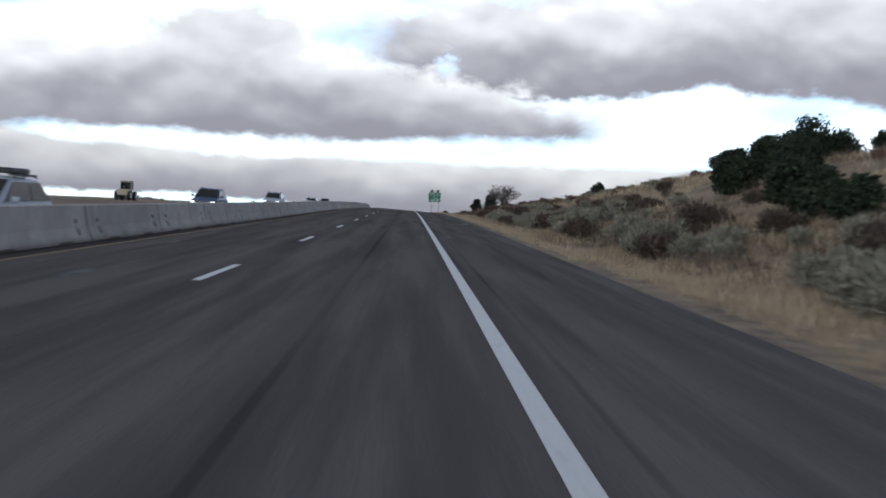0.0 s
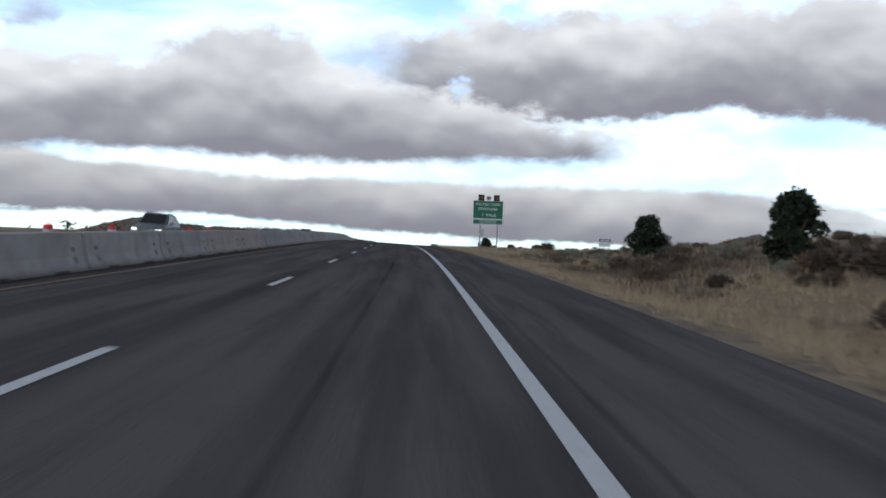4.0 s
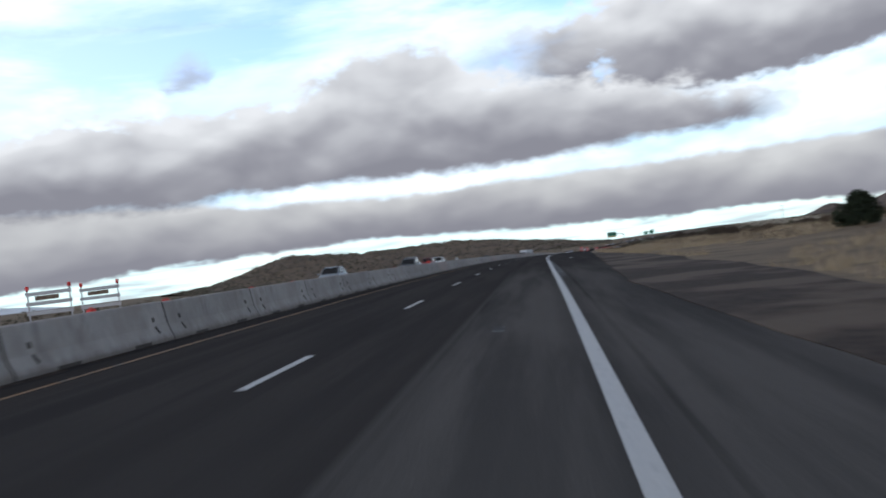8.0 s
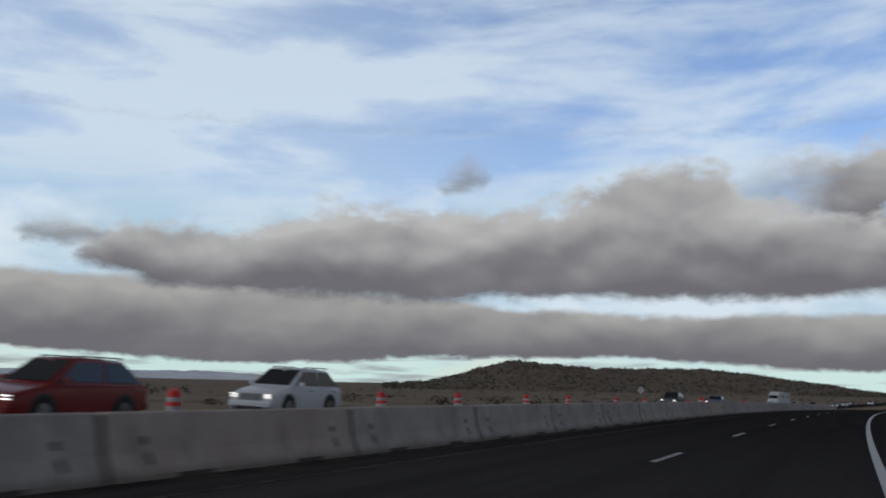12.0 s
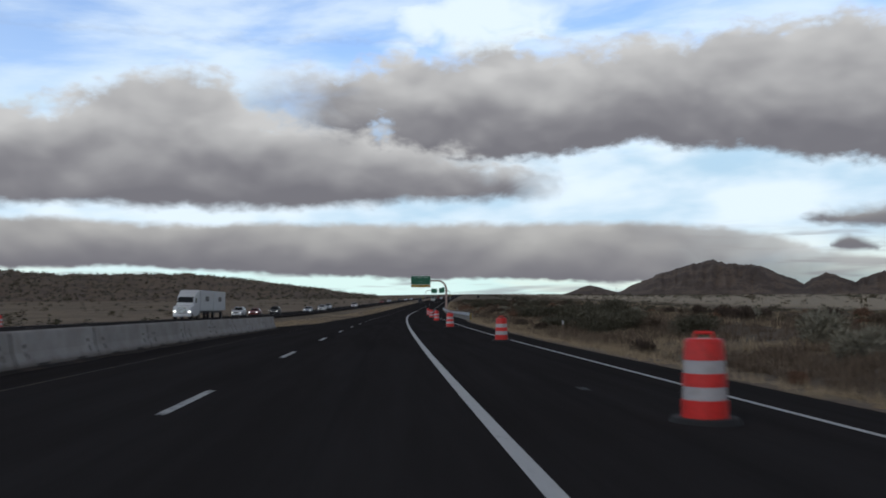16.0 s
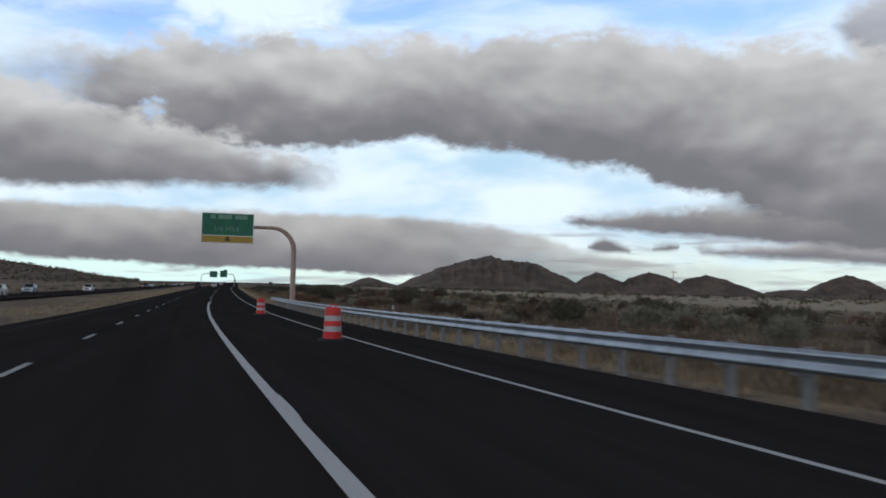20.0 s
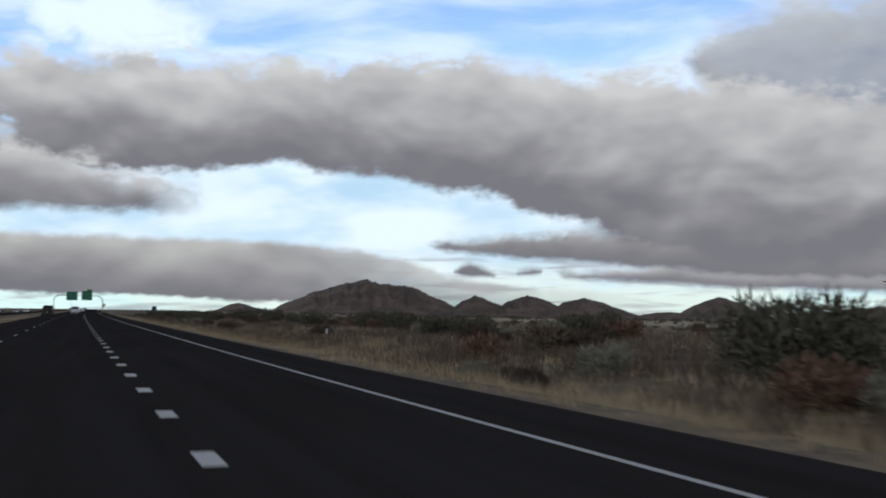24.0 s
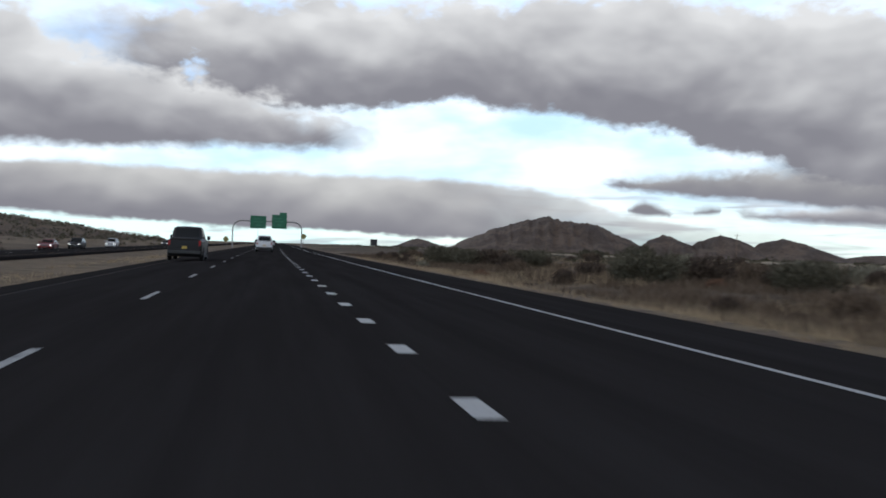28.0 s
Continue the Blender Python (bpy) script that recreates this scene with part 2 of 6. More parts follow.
CLOUD_BITS = ([(-22.8, 1.6), (-23.5, 2.85), (-24.3, 3.25), (-25.2, 2.85), (-26.0, 2.5), (-26.6, 1.9), (-27.2, 2.75), (-28.0, 3.0), (-28.6, 2.8), (-29.2, 1.6)],
              [(-22.8, 4.0), (-23.5, 2.45), (-24.3, 2.35), (-25.2, 2.4), (-26.0, 2.4), (-26.6, 3.4), (-27.2, 2.55), (-28.0, 2.55), (-28.6, 2.6), (-29.2, 4.0)])
col = bank_of_cloud(col, *CLOUD_C, 0.45, 0.6, mid=(0.215, 0.210, 0.216), light=(0.345, 0.338, 0.325), soft=0.36, fade=(-42.0, -12.0))
col = bank_of_cloud(col, *CLOUD_LOW, 0.7, 0.5, soft=0.6)
col = bank_of_cloud(col, *CLOUD_D, 0.8, 0.6, mid=(0.19, 0.185, 0.19), light=(0.27, 0.265, 0.26), soft=0.6)
col = bank_of_cloud(col, *CLOUD_UPPER, 1.6, 1.0, dark=(0.19, 0.185, 0.19), mid=(0.28, 0.27, 0.265), light=(0.37, 0.365, 0.358), soft=1.8, strength=0.85)
col = bank_of_cloud(col, *CLOUD_B, 2.0, 1.4, fade=(13.5, 3.0))
col = bank_of_cloud(col, *CLOUD_A, 2.0, 0.9, fade=(-11.0, -3.5))
chink = maths(nt, "ADD", maths(nt, "POWER", maths(nt, "DIVIDE", maths(nt, "SUBTRACT", azim, 2.2), 0.7), 2.0), maths(nt, "POWER", maths(nt, "DIVIDE", maths(nt, "SUBTRACT", elev, 9.9), 0.8), 2.0))
chink = span(nt, maths(nt, "ADD", chink, centred(fine, 5.0)), 1.5, -0.4, 0.0, 0.6)
col = blend(nt, chink, col, (0.42, 0.56, 0.74))
col = bank_of_cloud(col, *CLOUD_BITS, 0.4, 0.3, mid=(0.15, 0.145, 0.155), light=(0.19, 0.185, 0.19), soft=0.4)
col = bank_of_cloud(col, *CLOUD_WISP, 1.2, 1.0, dark=(0.20, 0.20, 0.21), strength=0.8)
col = bank_of_cloud(col, *CLOUD_TUFT, 1.2, 0.9, dark=(0.21, 0.21, 0.23), mid=(0.25, 0.25, 0.27), light=(0.31, 0.31, 0.33), soft=1.2, strength=0.75)
# dark cloud overhead, out of view, added to dim the light on the ground
dim_deck = span(nt, maths(nt, "ADD", elev, centred(big, 14.0)), 22, 34)
col = blend(nt, dim_deck, col, blend(nt, span(nt, puff, 0.3, 0.7), (0.050, 0.050, 0.057), (0.095, 0.095, 0.103)))
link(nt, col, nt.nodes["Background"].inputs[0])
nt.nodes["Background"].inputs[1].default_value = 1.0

sun = new("sun", bpy.data.lights.new("sun", "SUN"))
sun.data.energy, sun.data.angle, sun.data.color = 0.30, radians(14), (1.0, 0.95, 0.87)
sun.matrix_world = look((-30, -45, 45), (0, 0, 0))


# ---- materials ----
def material(name, base, rough=0.7, metal=0.0, vary=0.12, scale=6.0, bump=0.0, bump_scale=40.0, second=None, second_scale=1.5, cover=(0.45, 0.6), spec=0.5, by_object=0.0, by_island=0.0, where="Object"):
    m = bpy.data.materials.new(name)
    m.use_nodes = True
    t = m.node_tree
    b = t.nodes["Principled BSDF"]
    tc = t.nodes.new("ShaderNodeTexCoord").outputs[where] if where else None
    if where == "World":
        tc = None
    n1 = speckle(t, tc, scale, 6, 0.6)
    n2 = speckle(t, tc, second_scale, 4, 0.55)
    c = blend(t, maths(t, "MULTIPLY", span(t, n1, 0.3, 0.7), 1.0), tuple(x * (1 - vary) for x in base), tuple(min(1, x * (1 + vary)) for x in base))
    if second:
        c = blend(t, span(t, n2, *cover), c, second)
    if by_object or by_island:
        src = t.nodes.new("ShaderNodeObjectInfo").outputs["Random"] if by_object else t.nodes.new("ShaderNodeNewGeometry").outputs["Random Per Island"]
        amt = by_object or by_island
        hsv = t.nodes.new("ShaderNodeHueSaturation")
        link(t, span(t, src, 0, 1, 1 - amt, 1 + amt, smooth=False), hsv.inputs["Value"])
        link(t, c, hsv.inputs["Color"])
        c = hsv.outputs[0]
    link(t, c, b.inputs["Base Color"])
    b.inputs["Metallic"].default_value = metal
    b.inputs["Specular IOR Level"].default_value = spec
    link(t, span(t, n1, 0.2, 0.8, max(0.03, rough - 0.08), min(1, rough + 0.08)), b.inputs["Roughness"])
    if bump:
        bn = t.nodes.new("ShaderNodeBump")
        bn.inputs["Strength"].default_value = bump
        bn.inputs["Distance"].default_value = 0.02
        link(t, speckle(t, tc, bump_scale, 5, 0.6), bn.inputs["Height"])
        link(t, bn.outputs[0], b.inputs["Normal"])
    return m


def glow(name, colour, power):
    m = bpy.data.materials.new(name)
    m.use_nodes = True
    b = m.node_tree.nodes["Principled BSDF"]
    b.inputs["Base Color"].default_value = (*colour, 1)
    b.inputs["Emission Color"].default_value = (*colour, 1)
    b.inputs["Emission Strength"].default_value = power
    return m


def asphalt_material():
    m = bpy.data.materials.new("asphalt")
    m.use_nodes = True
    t = m.node_tree
    b = t.nodes["Principled BSDF"]
    uv = t.nodes.new("ShaderNodeUVMap").outputs[0]      # u across, v along, in metres
    s = t.nodes.new("ShaderNodeSeparateXYZ")
    link(t, uv, s.inputs[0])
    lat, run = s.outputs[0], s.outputs[1]
    drawn = t.nodes.new("ShaderNodeCombineXYZ")
    link(t, lat, drawn.inputs[0])
    link(t, maths(t, "MULTIPLY", run, 0.05), drawn.inputs[1])
    grain = speckle(t, uv, 55, 3, 0.7)
    mottled = speckle(t, uv, 0.6, 5, 0.6)
    wide = speckle(t, uv, 0.06, 3, 0.5)
    lines = speckle(t, drawn.outputs[0], 1.4, 5, 0.6)
    c = blend(t, span(t, grain, 0.35, 0.7), (0.090, 0.084, 0.081), (0.162, 0.154, 0.147))
    c = blend(t, maths(t, "MULTIPLY", span(t, lines, 0.4, 0.65), 0.55), c, (0.042, 0.042, 0.044))
    c = blend(t, maths(t, "MULTIPLY", span(t, mottled, 0.5, 0.75), 0.35), c, (0.098, 0.094, 0.091))
    # polished wheel paths in each lane
    wave = maths(t, "COSINE", maths(t, "MULTIPLY", maths(t, "ADD", lat, 1.83), 6.2832 / 1.83))
    c = blend(t, maths(t, "MULTIPLY", span(t, wave, 0.2, 1.0), 0.28), c, (0.040, 0.040, 0.042))
    # older, paler paving on the outer shoulder and patches along the way
    c = blend(t, maths(t, "MULTIPLY", span(t, wide, 0.48, 0.56), 0.30), c, (0.088, 0.085, 0.082))
    seam = span(t, maths(t, "ABSOLUTE", maths(t, "ADD", lat, 1.75)), 0.02, 0.06, 1.0, 0.0)
    seam2 = span(t, maths(t, "ABSOLUTE", maths(t, "SUBTRACT", lat, 0.42)), 0.02, 0.05, 1.0, 0.0)
    c = blend(t, maths(t, "MULTIPLY", maths(t, "MAXIMUM", seam, seam2), span(t, lines, 0.35, 0.7, 0.1, 0.42)), c, (0.016, 0.016, 0.017))
    # newer, blacker overlay: first in the left lane, then across the whole width
    overlay = maths(t, "MULTIPLY", span(t, run, 232, 236, 0.0, 0.62, smooth=False), span(t, lat, -1.9, -1.8, 1.0, 0.0, smooth=False))
    overlay = maths(t, "MAXIMUM", overlay, span(t, run, 285, 318, 0.0, 0.62))
    overlay = maths(t, "MAXIMUM", overlay, span(t, run, 345, 430))
    c = blend(t, maths(t, "MULTIPLY", overlay, 0.90), c, blend(t, span(t, lines, 0.35, 0.7), (0.0230, 0.0210, 0.0218), (0.0350, 0.0326, 0.0336)))
    link(t, c, b.inputs["Base Color"])
    b.inputs["Specular IOR Level"].default_value = 0.0
    link(t, span(t, mottled, 0.2, 0.8, 0.72, 0.92), b.inputs["Roughness"])
    bn = t.nodes.new("ShaderNodeBump")
    bn.inputs["Strength"].default_value, bn.inputs["Distance"].default_value = 0.5, 0.006
    link(t, grain, bn.inputs["Height"])
    link(t, bn.outputs[0], b.inputs["Normal"])
    return m


def ground_material(name, straw, dirt, scrub, patch_scale, plain=False):
    m = bpy.data.materials.new(name)
    m.use_nodes = True
    t = m.node_tree
    b = t.nodes["Principled BSDF"]
    tc = t.nodes.new("ShaderNodeTexCoord").outputs["Object"]
    a = speckle(t, tc, patch_scale, 6, 0.6)
    d = speckle(t, tc, patch_scale * 9, 6, 0.65)
    g = speckle(t, tc, 3.0, 5, 0.7)
    c = blend(t, span(t, a, 0.42, 0.62), straw, dirt)
    c = blend(t, maths(t, "MULTIPLY", span(t, d, 0.52, 0.64), 0.75), c, scrub)
    if plain:
        # brown scrubland beside the exit lane, then open pale grassland towards the mountains
        s = t.nodes.new("ShaderNodeSeparateXYZ")
        link(t, t.nodes.new("ShaderNodeUVMap").outputs[0], s.inputs[0])
        out = maths(t, "ADD", s.outputs[0], maths(t, "MULTIPLY", maths(t, "SUBTRACT", a, 0.5), 70.0))
        brown = maths(t, "MULTIPLY", maths(t, "MULTIPLY", span(t, out, 7, 14), span(t, out, 105, 75)), span(t, s.outputs[1], 420, 470))
        c = blend(t, maths(t, "MULTIPLY", brown, 0.75), c, blend(t, span(t, d, 0.4, 0.6), (0.13, 0.098, 0.070), (0.085, 0.067, 0.048)))
        c = blend(t, maths(t, "MULTIPLY", span(t, out, 75, 130), span(t, d, 0.70, 0.5, 0.4, 0.9)), c, (0.44, 0.37, 0.27))
    c = blend(t, maths(t, "MULTIPLY", span(t, g, 0.4, 0.7), 0.35), c, tuple(x * 0.5 for x in dirt))
    link(t, c, b.inputs["Base Color"])
    b.inputs["Roughness"].default_value = 0.95
    b.inputs["Specular IOR Level"].default_value = 0.1
    bn = t.nodes.new("ShaderNodeBump")
    bn.inputs["Strength"].default_value, bn.inputs["Distance"].default_value = 0.8, 0.15
    link(t, d, bn.inputs["Height"])
    link(t, bn.outputs[0], b.inputs["Normal"])
    return m


M_ASPHALT = asphalt_material()
M_GROUND = ground_material("dry_ground", (0.25, 0.19, 0.126), (0.165, 0.125, 0.087), (0.10, 0.082, 0.06), 0.035, True)
M_VERGE = material("verge_gravel", (0.165, 0.128, 0.096), 0.95, vary=0.35, scale=3, bump=0.6, bump_scale=14, second=(0.23, 0.18, 0.118), second_scale=0.7, spec=0.1)
M_HILL = ground_material("hill_scrub", (0.19, 0.138, 0.094), (0.145, 0.106, 0.077), (0.050, 0.043, 0.032), 0.016)
M_ROCK = ground_material("mountain_rock", (0.185, 0.140, 0.112), (0.115, 0.090, 0.076), (0.060, 0.051, 0.046), 0.009)
# distance haze over the snowy range is put into this pale blue
M_FAR_HAZED = material("far_range", (0.78, 0.82, 0.86), 1.0, vary=0.1, scale=0.01, spec=0.0)
M_WHITE = material("road_paint_white", (0.50, 0.50, 0.49), 0.65, vary=0.10, scale=30, second=(0.30, 0.30, 0.30), second_scale=9, cover=(0.60, 0.72))
M_DASH = material("worn_dash_paint", (0.40, 0.40, 0.39), 0.7, vary=0.15, scale=25, second=(0.14, 0.14, 0.14), second_scale=4, cover=(0.50, 0.66))
M_YELLOW = material("road_paint_yellow", (0.26, 0.15, 0.06), 0.7, vary=0.15, scale=30, second=(0.10, 0.08, 0.05), second_scale=5, cover=(0.50, 0.62))
M_YELLOWWORN = material("worn_yellow_paint", (0.085, 0.062, 0.040), 0.8, vary=0.2, scale=20, second=(0.025, 0.022, 0.020), second_scale=2, cover=(0.40, 0.56), spec=0.15)
M_GHOST = material("scrubbed_paint", (0.11, 0.11, 0.11), 0.85, vary=0.4, scale=6, second=(0.05, 0.05, 0.05), second_scale=2.2, cover=(0.38, 0.55), spec=0.15)
M_CONCRETE = material("barrier_concrete", (0.40, 0.375, 0.345), 0.9, vary=0.10, scale=4, bump=0.3, bump_scale=60, second=(0.33, 0.30, 0.27), second_scale=0.9, cover=(0.42, 0.75), by_object=0.13, spec=0.2)


def stain_concrete(m):
    """Some pieces cast in a warmer mix; dirt running down and splashed along the foot."""
    t = m.node_tree
    b = t.nodes["Principled BSDF"]
    c = b.inputs["Base Color"].links[0].from_socket
    tc = t.nodes.new("ShaderNodeTexCoord").outputs["Object"]
    rnd = t.nodes.new("ShaderNodeObjectInfo").outputs["Random"]
    c = blend(t, span(t, rnd, 0.80, 0.86, 0.0, 0.45), c, (0.40, 0.29, 0.24))
    s = t.nodes.new("ShaderNodeSeparateXYZ")
    link(t, tc, s.inputs[0])
    v = t.nodes.new("ShaderNodeCombineXYZ")
    link(t, maths(t, "ADD", s.outputs[1], maths(t, "MULTIPLY", rnd, 90.0)), v.inputs[0])
    link(t, maths(t, "MULTIPLY", s.outputs[2], 0.35), v.inputs[1])
    runs = speckle(t, v.outputs[0], 2.6, 5, 0.6)
    c = blend(t, span(t, runs, 0.52, 0.68, 0.0, 0.40), c, (0.20, 0.178, 0.158))
    foot = maths(t, "ADD", s.outputs[2], maths(t, "MULTIPLY", maths(t, "SUBTRACT", runs, 0.5), 0.35))
    c = blend(t, span(t, foot, 0.20, 0.02, 0.0, 0.65), c, (0.15, 0.125, 0.105))
    link(t, c, b.inputs["Base Color"])


stain_concrete(M_CONCRETE)
# shade of the barrier's hollows put into one dark colour; streaks share it
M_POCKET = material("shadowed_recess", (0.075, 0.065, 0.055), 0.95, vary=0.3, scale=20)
M_ORANGE = material("drum_orange", (0.62, 0.024, 0.018), 0.45, vary=0.10, scale=12, by_object=0.12, second=(0.45, 0.04, 0.022), second_scale=4, cover=(0.58, 0.75))
M_SHEET = material("retroreflective_white", (0.46, 0.44, 0.44), 0.4, vary=0.08, scale=20, second=(0.40, 0.38, 0.37), second_scale=5, cover=(0.55, 0.7))
M_RUBBER = material("black_rubber", (0.018, 0.018, 0.019), 0.85, vary=0.3, scale=20)
M_STEEL = material("galvanised_steel", (0.46, 0.48, 0.50), 0.42, metal=0.85, vary=0.10, scale=5, second=(0.36, 0.37, 0.385), second_scale=1.4)
M_POST = material("grey_steel_post", (0.30, 0.29, 0.28), 0.55, metal=0.5, vary=0.15, scale=8)
M_RUSTPOLE = material("tan_painted_pole", (0.36, 0.245, 0.20), 0.6, vary=0.08, scale=5)
M_GREEN = material("sign_green", (0.010, 0.135, 0.065), 0.4, vary=0.08, scale=8, second=(0.012, 0.105, 0.055), second_scale=2)
M_SIGNYELLOW = material("sign_yellow", (0.38, 0.25, 0.03), 0.45, vary=0.08, scale=8)
# yellow darkened: shade of a sign against bright sky put into the colour
M_DIAMOND = material("backlit_warning_yellow", (0.20, 0.18, 0.055), 0.5, vary=0.1, scale=6)
M_DIMTEXT = material("dim_lettering", (0.035, 0.17, 0.095), 0.5, vary=0.1)
M_LETTER = material("sign_white", (0.70, 0.71, 0.70), 0.45, vary=0.05, scale=10)
M_BACK = material("sign_back_aluminium", (0.45, 0.45, 0.45), 0.5, metal=0.6, vary=0.08)
M_FADED = material("faded_lettering", (0.16, 0.27, 0.20), 0.5, vary=0.1)
M_SOIL = material("fresh_dark_soil", (0.055, 0.041, 0.033), 0.95, vary=0.35, scale=4, bump=0.7, bump_scale=9, second=(0.125, 0.096, 0.072), second_scale=0.28, cover=(0.46, 0.60), spec=0.1)
M_DIRT = material("gutter_dirt", (0.070, 0.053, 0.042), 0.95, vary=0.4, scale=5, second=(0.032, 0.027, 0.024), second_scale=1.1, cover=(0.42, 0.58), spec=0.1)
M_DARK = material("black_plastic", (0.02, 0.02, 0.021), 0.5, vary=0.2)
M_LENS = material("amber_lens", (0.25, 0.09, 0.015), 0.25, vary=0.2)
M_BOX = material("cream_cabinet", (0.52, 0.50, 0.44), 0.55, vary=0.07, second=(0.40, 0.38, 0.33), second_scale=3)
M_WOOD = material("weathered_wood", (0.17, 0.12, 0.085), 0.9, vary=0.3, scale=9, bump=0.3)
M_BARK = material("dark_bark", (0.075, 0.058, 0.048), 0.95, vary=0.3, scale=8, bump=0.4, bump_scale=20)
M_TWIG = material("bare_twig", (0.10, 0.082, 0.072), 0.95, vary=0.25, scale=5)
M_JUNIPER = material("juniper_leaf", (0.030, 0.038, 0.022), 0.9, vary=0.35, scale=3, by_island=0.35, spec=0.15)
M_SAGE = material("sage_leaf", (0.225, 0.208, 0.158), 0.95, vary=0.25, scale=3, by_island=0.28, spec=0.1)
M_BRUSH = material("brown_brush", (0.135, 0.100, 0.072), 0.95, vary=0.3, scale=3, by_island=0.40, spec=0.1)
M_DARKBRUSH = material("dark_brush", (0.085, 0.064, 0.050), 0.95, vary=0.3, scale=3, by_island=0.40, spec=0.1)
M_RUSSET = material("russet_brush", (0.165, 0.098, 0.066), 0.95, vary=0.3, scale=3, by_island=0.40, spec=0.1)
M_CREOSOTE = material("creosote_leaf", (0.105, 0.096, 0.068), 0.9, vary=0.3, scale=3, by_island=0.35, spec=0.15)
M_STRAW = material("dry_grass", (0.35, 0.27, 0.175), 0.95, vary=0.2, scale=0.5, by_island=0.35, spec=0.1)
M_GLASS = material("tinted_glass", (0.016, 0.018, 0.02), 0.12, vary=0.05, spec=0.4)
M_CHROME = material("bright_metal", (0.55, 0.56, 0.58), 0.2, metal=1.0, vary=0.05)
M_GRILLE = material("dark_grille", (0.03, 0.03, 0.032), 0.4, vary=0.2, scale=30)
M_TAIL = material("tail_lamp_red", (0.30, 0.012, 0.012), 0.3, vary=0.1)
M_HEAD = glow("headlamp_lit", (1.0, 0.97, 0.90), 1.7)
M_PLATE = material("plate_yellow", (0.50, 0.36, 0.08), 0.5, vary=0.05)
M_YELLOWPAINT = material("machine_yellow", (0.36, 0.30, 0.19), 0.55, vary=0.15)


def paint(name, colour):
    m = material(name, colour, 0.42, vary=0.04, scale=2, second=tuple(x * 0.75 for x in colour), second_scale=1.0, cover=(0.55, 0.8), spec=0.3)
    m.node_tree.nodes["Principled BSDF"].inputs["Coat Weight"].default_value = 0.22 if max(colour) > 0.05 else 0.06
    m.node_tree.nodes["Principled BSDF"].inputs["Coat Roughness"].default_value = 0.08
    return m


P_WHITE, P_SILVER, P_BLACK = paint("paint_white", (0.62, 0.63, 0.64)), paint("paint_silver", (0.33, 0.36, 0.40)), paint("paint_black", (0.016, 0.016, 0.018))
P_BLUE, P_RED, P_GREY = paint("paint_blue", (0.035, 0.06, 0.11)), paint("paint_red", (0.20, 0.018, 0.016)), paint("paint_grey", (0.12, 0.125, 0.13))
# white paint darkened: the pickup's shaded side is put into the colour
P_WHITE_SHADED = paint("paint_white_shaded", (0.38, 0.38, 0.385))


# ---- mesh helpers ----
def mesh_of(name, verts, faces, mats, smooth=False, index=None):
    me = bpy.data.meshes.new(name)
    me.from_pydata([tuple(v) for v in verts], [], faces)
    for m in (mats if isinstance(mats, (list, tuple)) else [mats]):
        me.materials.append(m)
    if index is not None:
        me.polygons.foreach_set("material_index", index)
    if smooth:
        me.polygons.foreach_set("use_smooth", [True] * len(me.polygons))
    me.update()
    return me


def part(name, bm, mat, parent, label="", smooth=False):
    me = bpy.data.meshes.new(name)
    bm.to_mesh(me)
    bm.free()
    me.materials.append(mat)
    if smooth:
        me.polygons.foreach_set("use_smooth", [True] * len(me.polygons))
    ob = new(name, me)
    if parent is not None:
        ob.parent = parent
    return tagged(ob, label)


def facet(ob, angle=32):
    """Rounded shading that keeps the creases."""
    ob.data.polygons.foreach_set("use_smooth", [True] * len(ob.data.polygons))
    ob.data.set_sharp_from_angle(angle=radians(angle))
    return ob


def thing(name, m, label, category, group="", kind=""):
    ob = new(name)
    ob.matrix_world = m
    return tagged(ob, label, category, group, kind)


def block(bm, x, y, z, sx, sy, sz, bevel=0.0, turn=None):
    m = Matrix.Translation((x, y, z))
    if turn is not None:
        m = m @ turn
    r = bmesh.ops.create_cube(bm, size=1, matrix=m @ Matrix.Diagonal((sx, sy, sz, 1)))
    if bevel:
        vs = set(r["verts"])
        bmesh.ops.bevel(bm, geom=[e for e in bm.edges if e.verts[0] in vs and e.verts[1] in vs], offset=bevel, segments=1, affect="EDGES")
    return bm


def rod(bm, a, b, r0, r1=None, sides=8):
    a, b = Vector(a), Vector(b)
    r1 = r0 if r1 is None else r1
    d = b - a
    m = Matrix.Translation((a + b) / 2) @ d.to_track_quat("Z", "Y").to_matrix().to_4x4()
    bmesh.ops.create_cone(bm, cap_ends=True, segments=sides, radius1=r0, radius2=r1, depth=d.length, matrix=m)
    return bm


def tube(path, r, sides=10):
    """Verts and faces of a round tube along a path."""
    vs, fs = [], []
    path = [Vector(p) for p in path]
    for i, p in enumerate(path):
        d = (path[min(i + 1, len(path) - 1)] - path[max(i - 1, 0)]).normalized()
        side = d.cross(Vector((0, 1, 0)) if abs(d.y) < 0.9 else Vector((1, 0, 0))).normalized()
        other = d.cross(side)
        rad = r(i / (len(path) - 1)) if callable(r) else r
        for k in range(sides):
            a = 2 * math.pi * k / sides
            vs.append(p + side * rad * math.cos(a) + other * rad * math.sin(a))
        if i:
            for k in range(sides):
                fs.append(((i - 1) * sides + k, (i - 1) * sides + (k + 1) % sides, i * sides + (k + 1) % sides, i * sides + k))
    fs.append(tuple(range(sides)))
    fs.append(tuple(range(len(vs) - sides, len(vs)))[::-1])
    return vs, fs


